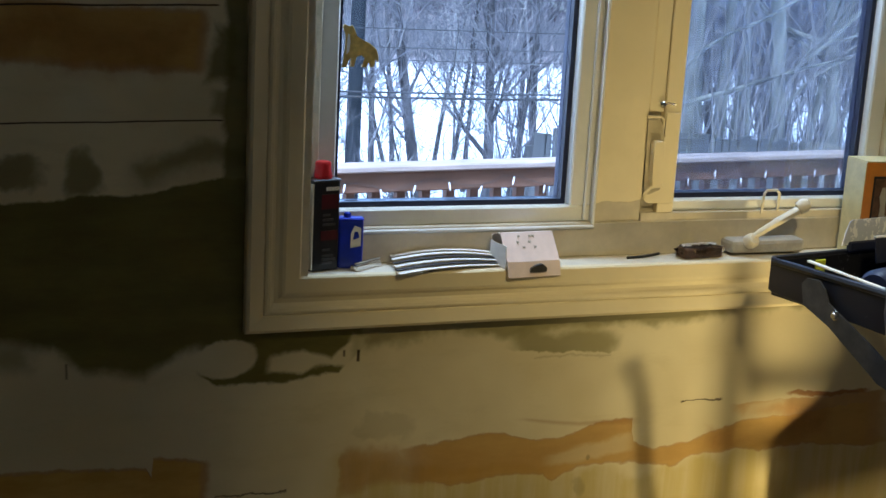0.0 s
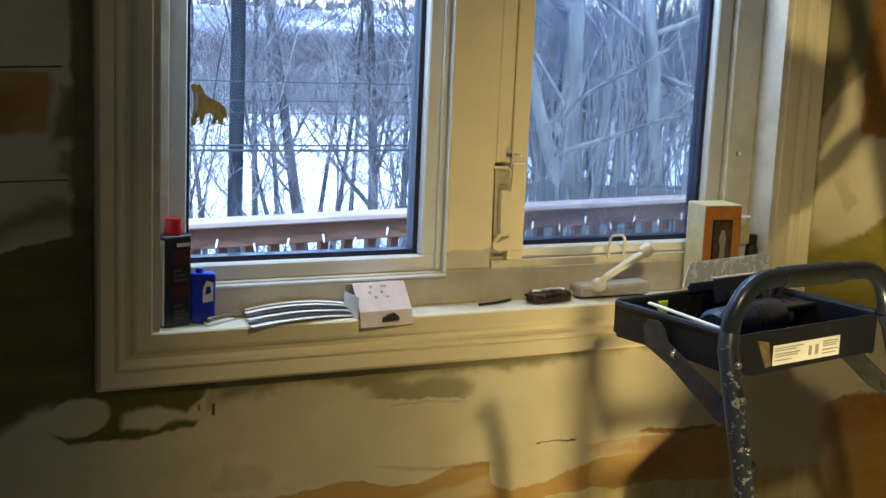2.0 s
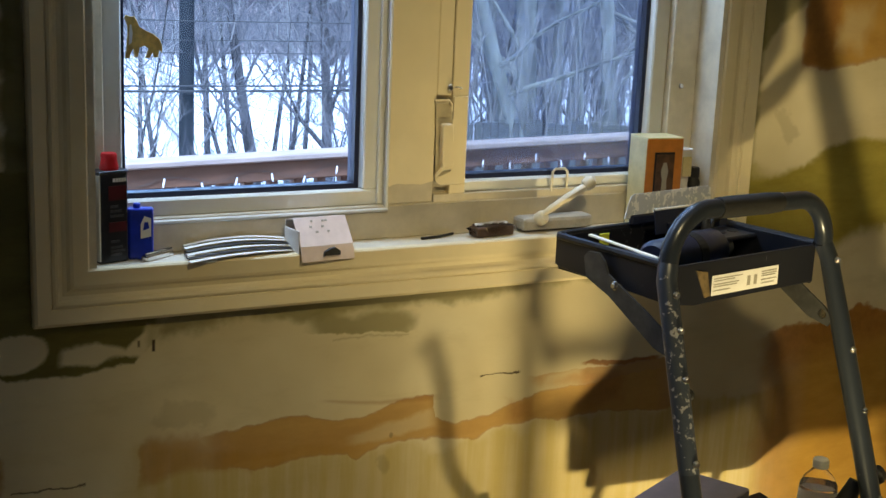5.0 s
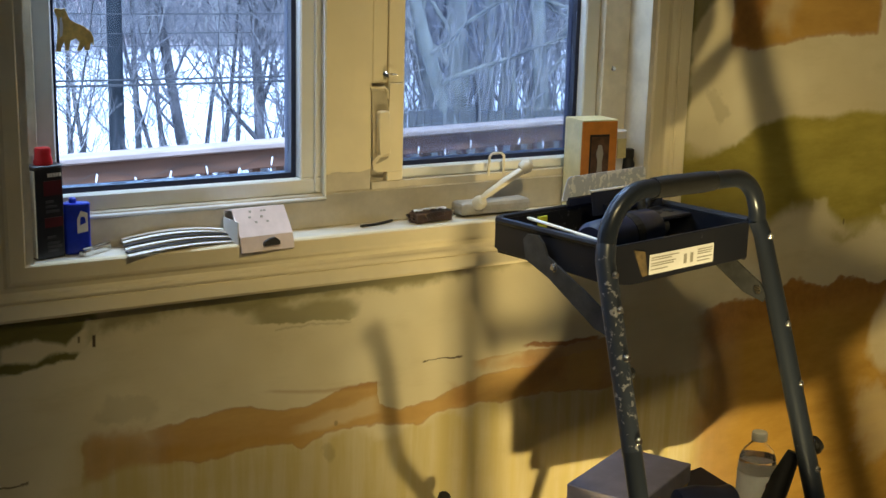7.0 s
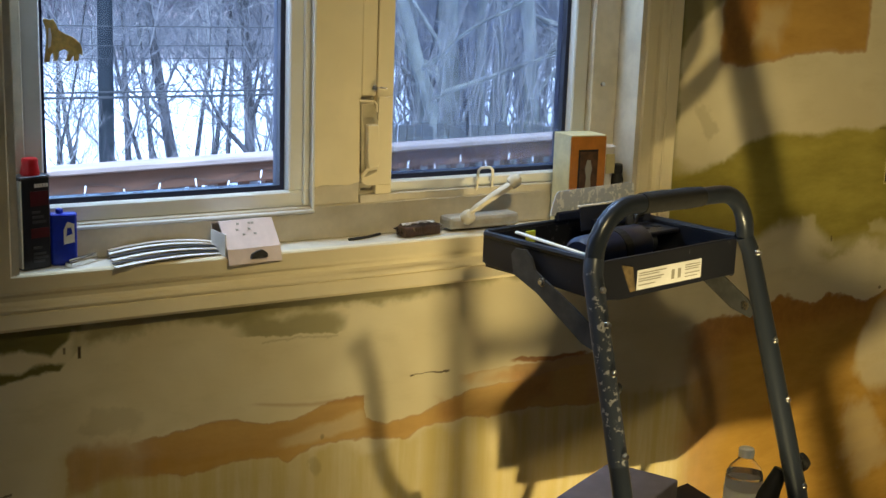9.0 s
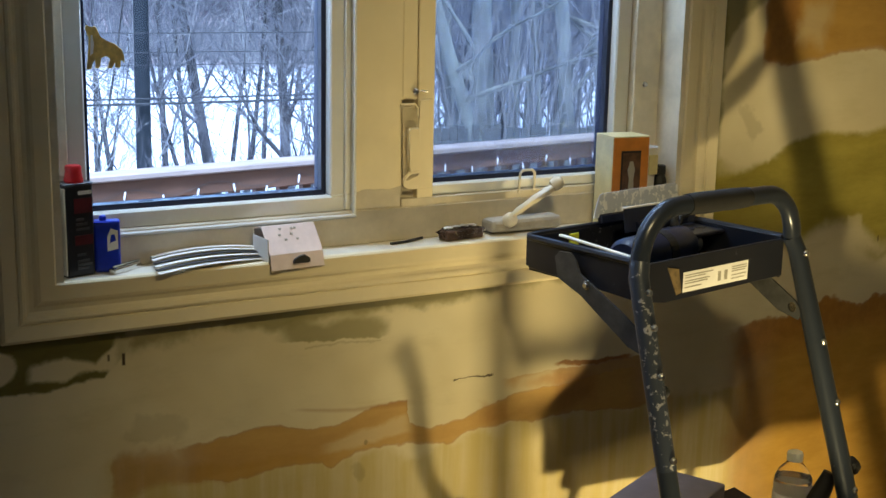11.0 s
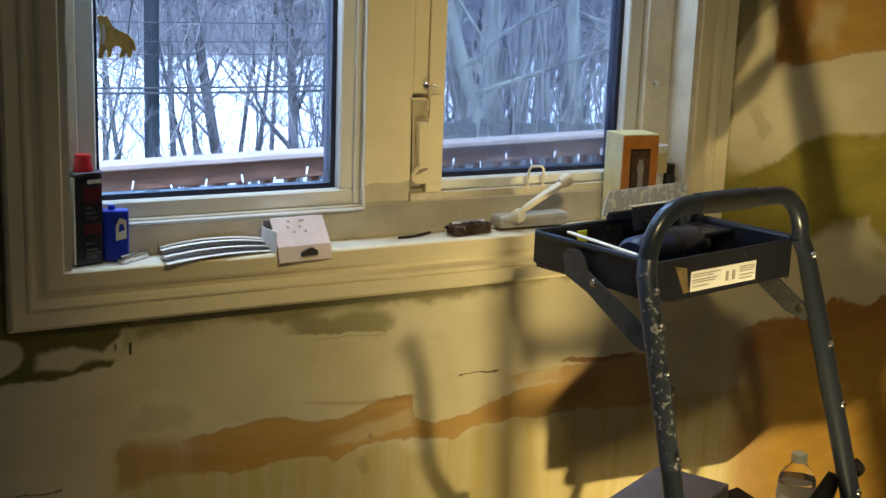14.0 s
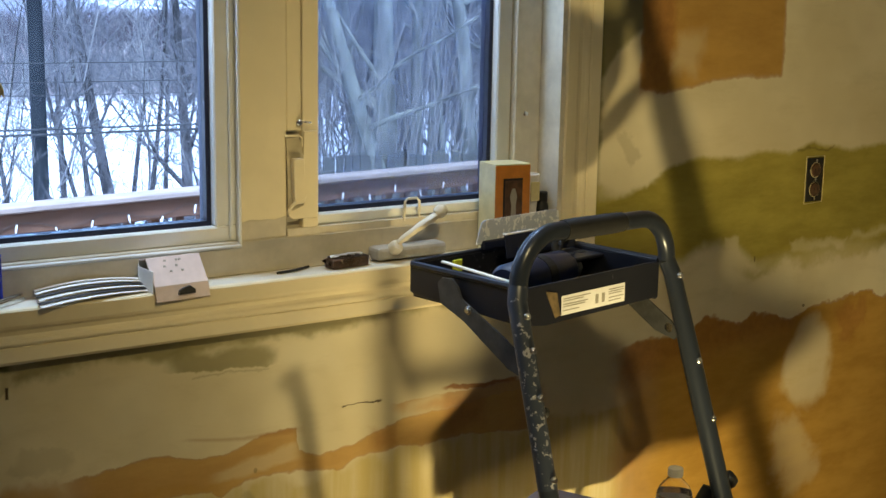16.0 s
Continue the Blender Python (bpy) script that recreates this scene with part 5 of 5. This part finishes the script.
for z, r, sag in ((0.135, 0.013, 0.05), (0.185, 0.010, 0.02), (0.80, 0.006, 0.10), (0.62, 0.005, 0.08), (0.50, 0.004, 0.05)):
    line = [(x, 12.0 + 0.1 * math.sin(x) - 0.09, z + sag * abs(x - 3.5) / 6 * 0.2) for x in (-9, -3, 0, 2, 3.54, 5, 6.1)]
    tagged(part("overhead_wire", tube(line, r, 6), RUBBER), "dark cable fixed to the pole", "cable", "cables on the pole")
log = part("fallen_log", tube([(-0.9, 0, 0.2), (-0.3, 0.03, 0.22), (0.9, 0, 0.2)], [0.20, 0.23, 0.19], 10), BARK, smooth=True)
log.location = at(0.322, 50)
tagged(log, "dark fallen log on the snow", "log")


def fence():
    root = thing("picket_fence", (5.6, 12.2, GROUND), "dark weathered board fence among the trees", "fence", turn=-12)
    me = mesh_of("picket", box(-0.038, 0.038, -0.012, 0.012, 0, 1.78, 0.004), FENCE)
    rnd = random.Random(8)
    for i in range(34):
        ob = new("picket", me)
        ob.parent = root
        ob.matrix_basis = pose(0.092 * i, 0, rnd.uniform(-0.04, 0.03), 0, rnd.uniform(-1.5, 1.5), 0)
    for z in (0.35, 1.25):
        part("fence_rail", box(-0.1, 3.15, 0.013, 0.06, z, z + 0.09, 0.004), FENCE, root)
    for x in (0, 1.5, 3.05):
        part("fence_post", box(x - 0.05, x + 0.05, 0.062, 0.16, -0.3, 1.6, 0.004), FENCE, root)


fence()


def grow(rnd, start, way, length, radius, depth, limbs, twigs, spread, up, kids):
    """A crooked branch with side branches; thick ones go to limbs, thin ones to twigs."""
    n = 5 if depth > 1 else 3
    pts, rads, d, p = [start.copy()], [radius], way.normalized(), start.copy()
    for i in range(n):
        d = (d + Vector((rnd.uniform(-1, 1), rnd.uniform(-1, 1), rnd.uniform(-0.6, 1) * up)) * spread * 0.35).normalized()
        p = p + d * length / n
        pts.append(p.copy())
        rads.append(radius * (1 - 0.62 * (i + 1) / n))
    thick = radius > 0.03
    (limbs if thick else twigs).append((pts, rads, 7 if thick else 3))
    if depth == 0:
        return
    for k in range(kids):
        f = rnd.uniform(0.3, 1.0) if k else 1.0
        i = min(int(f * n), n - 1)
        q = pts[i].lerp(pts[i + 1], f * n - i)
        axis = Vector((rnd.uniform(-1, 1), rnd.uniform(-1, 1), rnd.uniform(-0.2, 0.9) * up))
        w = (d + axis * spread * 1.5).normalized()
        grow(rnd, q, w, length * rnd.uniform(0.5, 0.75), max(0.003, rads[i] * rnd.uniform(0.45, 0.62)), depth - 1, limbs, twigs, spread, up, kids)


def strands(rows):
    """Many thin tubes in one mesh."""
    verts, faces = [], []
    for pts, rads, sides in rows:
        side = None
        for i, p in enumerate(pts):
            d = (pts[min(i + 1, len(pts) - 1)] - pts[max(i - 1, 0)]).normalized()
            side = d.orthogonal().normalized() if side is None else (side - d * side.dot(d)).normalized()
            o = d.cross(side)
            b = len(verts)
            for k in range(sides):
                a = 2 * math.pi * k / sides
                verts.append(p + rads[i] * (math.cos(a) * side + math.sin(a) * o))
            if i:
                for k in range(sides):
                    faces.append((b - sides + k, b - sides + (k + 1) % sides, b + (k + 1) % sides, b + k))
    return verts, faces


def strand_mesh(name, rows, mat):
    me = bpy.data.meshes.new(name)
    v, f = strands(rows)
    me.from_pydata([tuple(x) for x in v], [], f)
    me.materials.append(mat)
    me.polygons.foreach_set("use_smooth", [True] * len(me.polygons))
    return me


def bare_tree(place, height, radius, seed, label, mats, lean=(0, 0), depth=4, kids=4, spread=0.5, stems=1, clear=0.25, group="bare trees", crook=0.30, arm=0.31):
    rnd = random.Random(seed)
    limbs, twigs = [], []
    for s in range(stems):
        w = Vector((lean[0] + (rnd.uniform(-0.25, 0.25) if s else 0), lean[1] + (rnd.uniform(-0.2, 0.2) if s else 0), 1))
        n, p, d = 8, Vector((0.12 * s, 0.05 * s, -0.15)), w.normalized()
        pts, rads = [p.copy()], [radius * (1.25 if s == 0 else 0.8)]
        for i in range(n):
            d = (d + Vector((rnd.uniform(-1, 1), rnd.uniform(-1, 1), 0.5)) * crook * spread).normalized()
            p = p + d * height / n
            pts.append(p.copy())
            rads.append(rads[0] * (0.85 - 0.72 * (i + 1) / n))
        limbs.append((pts, rads, 10))
        for k in range(int(9 + kids * 2)):
            f = rnd.uniform(clear, 1.0)
            i = min(int(f * n), n - 1)
            q = pts[i].lerp(pts[i + 1], f * n - i)
            a = rnd.uniform(0, 2 * math.pi)
            w = Vector((math.cos(a), math.sin(a), rnd.uniform(0.3, 1.5)))
            grow(rnd, q, w, height * rnd.uniform(0.16, 0.32), rads[i] * rnd.uniform(0.65, 1.35) * arm, depth - 1, limbs, twigs, spread, 1.0, kids)
    root = thing("bare_tree", tuple(place), label, "tree", group)
    for name, rows, mat in (("trunk", limbs, mats[0]), ("crown", twigs, mats[1])):
        ob = new(name, strand_mesh(name, rows, mat))
        ob.parent = root
    return root


DARK, LIGHT = (BARK, TWIG), (PALE, PALETWIG)
slim = "slim dark bare tree standing in the snow"
for i, (r, y, h, rad, lean) in enumerate(((0.262, 17, 5.5, 0.040, (0.04, 0)), (0.317, 15, 6.0, 0.048, (0.03, 0)), (0.356, 14, 5.0, 0.034, (-0.34, 0)), (0.366, 15, 6.5, 0.085, (-0.08, 0)),
                                          (0.385, 16, 6.0, 0.040, (0.10, 0)), (0.423, 15, 6.5, 0.080, (0.04, 0)), (0.436, 14.5, 5.5, 0.045, (0.12, 0)), (0.453, 17, 6.0, 0.050, (0.0, 0)),
                                          (0.245, 13, 3.6, 0.026, (0.08, 0)), (0.278, 16.5, 6.0, 0.040, (-0.04, 0)), (0.402, 18, 6.5, 0.040, (0.02, 0)), (0.338, 18, 6.5, 0.044, (0.0, 0)),
                                          (0.372, 19, 6.5, 0.040, (0.05, 0)), (0.470, 15.5, 6.5, 0.060, (-0.05, 0)))):
    bare_tree(at(r, y), h, rad * 0.95, 40 + i, slim, DARK if i % 4 else (BARK, PALETWIG), lean, depth=3, kids=5, spread=0.62, clear=0.16, crook=0.09, arm=0.42)
for i, (r, y, h, rad, lean) in enumerate(((0.280, 11.5, 2.2, 0.018, (0.2, 0)), (0.330, 12.5, 2.4, 0.016, (-0.2, 0)), (0.405, 12, 2.6, 0.018, (0.25, 0)), (0.455, 11.5, 2.4, 0.018, (-0.1, 0)), (0.262, 13.5, 3.0, 0.02, (0.1, 0)), (0.372, 13.5, 3.4, 0.02, (-0.2, 0)), (0.478, 12.5, 3.0, 0.02, (-0.2, 0)))):
    bare_tree(at(r, y), h, rad, 70 + i, "low bare shrub with thin twigs", DARK, lean, depth=3, kids=3, spread=0.75, stems=2, clear=0.1, group="shrubs")
pale = "large pale-barked bare tree with leaning trunk"
for i, (r, y, h, rad, lean) in enumerate(((0.645, 15.5, 10, 0.115, (-0.42, 0)), (0.631, 17.0, 11, 0.19, (-0.09, 0)), (0.652, 17.4, 11, 0.11, (0.03, 0)), (0.692, 18, 9, 0.05, (-0.2, 0)), (0.722, 16.0, 11, 0.13, (-0.12, 0)),
                                          (0.745, 18.4, 10, 0.08, (0.12, 0)), (0.598, 20, 10, 0.12, (-0.1, 0)), (0.785, 17, 11, 0.14, (0.0, 0)), (0.668, 19, 10, 0.08, (0.10, 0)))):
    bare_tree(at(r, y), h, rad * 0.98, 90 + i, pale, LIGHT, lean, depth=4, kids=4, spread=0.5, clear=0.12, group="pale trees", crook=0.16)
for i in range(10):
    rr = random.Random(200 + i)
    bare_tree(at(0.53 + 0.028 * i, rr.uniform(18, 26)), rr.uniform(6, 9), rr.uniform(0.05, 0.11), 120 + i, "dark bare tree in the wood behind the fence", DARK, (rr.uniform(-0.15, 0.15), 0), depth=3, kids=5, spread=0.55, clear=0.05, group="wood trees")

# far woods and scrub, beyond counting
rnd = random.Random(77)
rows = []
for i in range(2600):
    r, y = rnd.uniform(0.15, 0.95), rnd.uniform(74, 120)
    h = rnd.uniform(1.2, 2.5) * (1.0 if r < 0.5 else 2.4)
    p = at(r, y)
    q = p + Vector((rnd.uniform(-0.8, 0.8), rnd.uniform(-0.5, 0.5), h))
    m = p.lerp(q, 0.5) + Vector((rnd.uniform(-0.3, 0.3), 0, 0))
    rows.append(([p, m, q], [0.07, 0.06, 0.03], 3))
    for k in range(6):
        a = p.lerp(q, rnd.uniform(0.3, 0.95))
        rows.append(([a, a + Vector((rnd.uniform(-1.0, 1.0), rnd.uniform(-0.4, 0.4), rnd.uniform(0.2, 0.9)))], [0.04, 0.02], 3))
for i in range(900):
    p = Vector((rnd.uniform(-30, 330), 289 + rnd.uniform(-4, 4), GROUND + 4.6))
    h = rnd.uniform(1.5, 5.0)
    rows.append(([p, p + Vector((0, 0, 0.6 * h)), p + Vector((rnd.uniform(-0.3, 0.3), 0, h))], [0.9, 0.5, 0.08], 4))
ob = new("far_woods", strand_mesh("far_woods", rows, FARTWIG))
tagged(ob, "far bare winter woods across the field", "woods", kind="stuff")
rows = []
for i in range(6500):
    r, y = rnd.uniform(0.15, 0.95), 43 + 30 * rnd.random() ** 0.8
    p = at(r, y)
    rows.append(([p, p + Vector((rnd.uniform(-0.3, 0.3), rnd.uniform(-0.3, 0.3), rnd.uniform(0.3, 1.0)))], [0.05, 0.015], 3))
for i in range(800):
    r, y = rnd.uniform(0.50, 0.95), rnd.uniform(20, 60)
    p = at(r, y)
    q = p + Vector((rnd.uniform(-0.9, 0.9), rnd.uniform(-0.5, 0.5), rnd.uniform(1.5, 6)))
    m = p.lerp(q, 0.5) + Vector((rnd.uniform(-0.5, 0.5), 0, 0))
    rows.append(([p, m, q], [0.022, 0.018, 0.006], 3))
    for k in range(6):
        a = p.lerp(m, rnd.uniform(0.2, 1.0)) if k % 2 else m.lerp(q, rnd.random())
        rows.append(([a, a + Vector((rnd.uniform(-0.9, 0.9), rnd.uniform(-0.3, 0.3), rnd.uniform(-0.1, 0.9)))], [0.011, 0.004], 3))
ob = new("scrub", strand_mesh("scrub", rows, TWIG))
tagged(ob, "brown winter scrub and saplings", "scrub", kind="stuff")

rows = []
for i in range(210):
    r, y = rnd.uniform(0.53, 0.86), rnd.uniform(12.5, 18.0)
    p = at(r, y)
    h = rnd.uniform(0.9, 4.6)
    q = p + Vector((rnd.uniform(-1.1, 1.1), rnd.uniform(-0.5, 0.5), h))
    m = p.lerp(q, 0.55) + Vector((rnd.uniform(-0.35, 0.35), rnd.uniform(-0.2, 0.2), rnd.uniform(0, 0.3)))
    rows.append(([p, p.lerp(m, 0.5), m, q], [0.011, 0.010, 0.008, 0.003], 3))
    for k in range(4):
        a = m.lerp(q, rnd.uniform(0.0, 0.95))
        e = a + Vector((rnd.uniform(-0.55, 0.55), rnd.uniform(-0.3, 0.3), rnd.uniform(-0.1, 0.5)))
        rows.append(([a, a.lerp(e, 0.5) + Vector((0, 0, 0.05)), e], [0.006, 0.005, 0.002], 3))
for i in range(110):
    r, y = rnd.uniform(0.22, 0.50), rnd.uniform(13.0, 18.0)
    p = at(r, y, GROUND + (rnd.uniform(1.2, 2.6) if i % 3 else 0.0))
    q = p + Vector((rnd.uniform(-1.3, 1.3), rnd.uniform(-0.5, 0.5), rnd.uniform(0.3, 1.5)))
    m = p.lerp(q, 0.55) + Vector((rnd.uniform(-0.25, 0.25), 0, rnd.uniform(-0.1, 0.3)))
    rows.append(([p, m, q], [0.009, 0.007, 0.003], 3))
    for k in range(4):
        a = p.lerp(m, rnd.uniform(0.2, 1.0))
        e = a + Vector((rnd.uniform(-0.5, 0.5), 0, rnd.uniform(-0.1, 0.4)))
        rows.append(([a, a.lerp(e, 0.5) + Vector((0, 0, 0.04)), e], [0.005, 0.004, 0.002], 3))
ob = new("undergrowth", strand_mesh("undergrowth", rows, PALETWIG))
tagged(ob, "pale tangled undergrowth behind the deck", "undergrowth", kind="stuff")
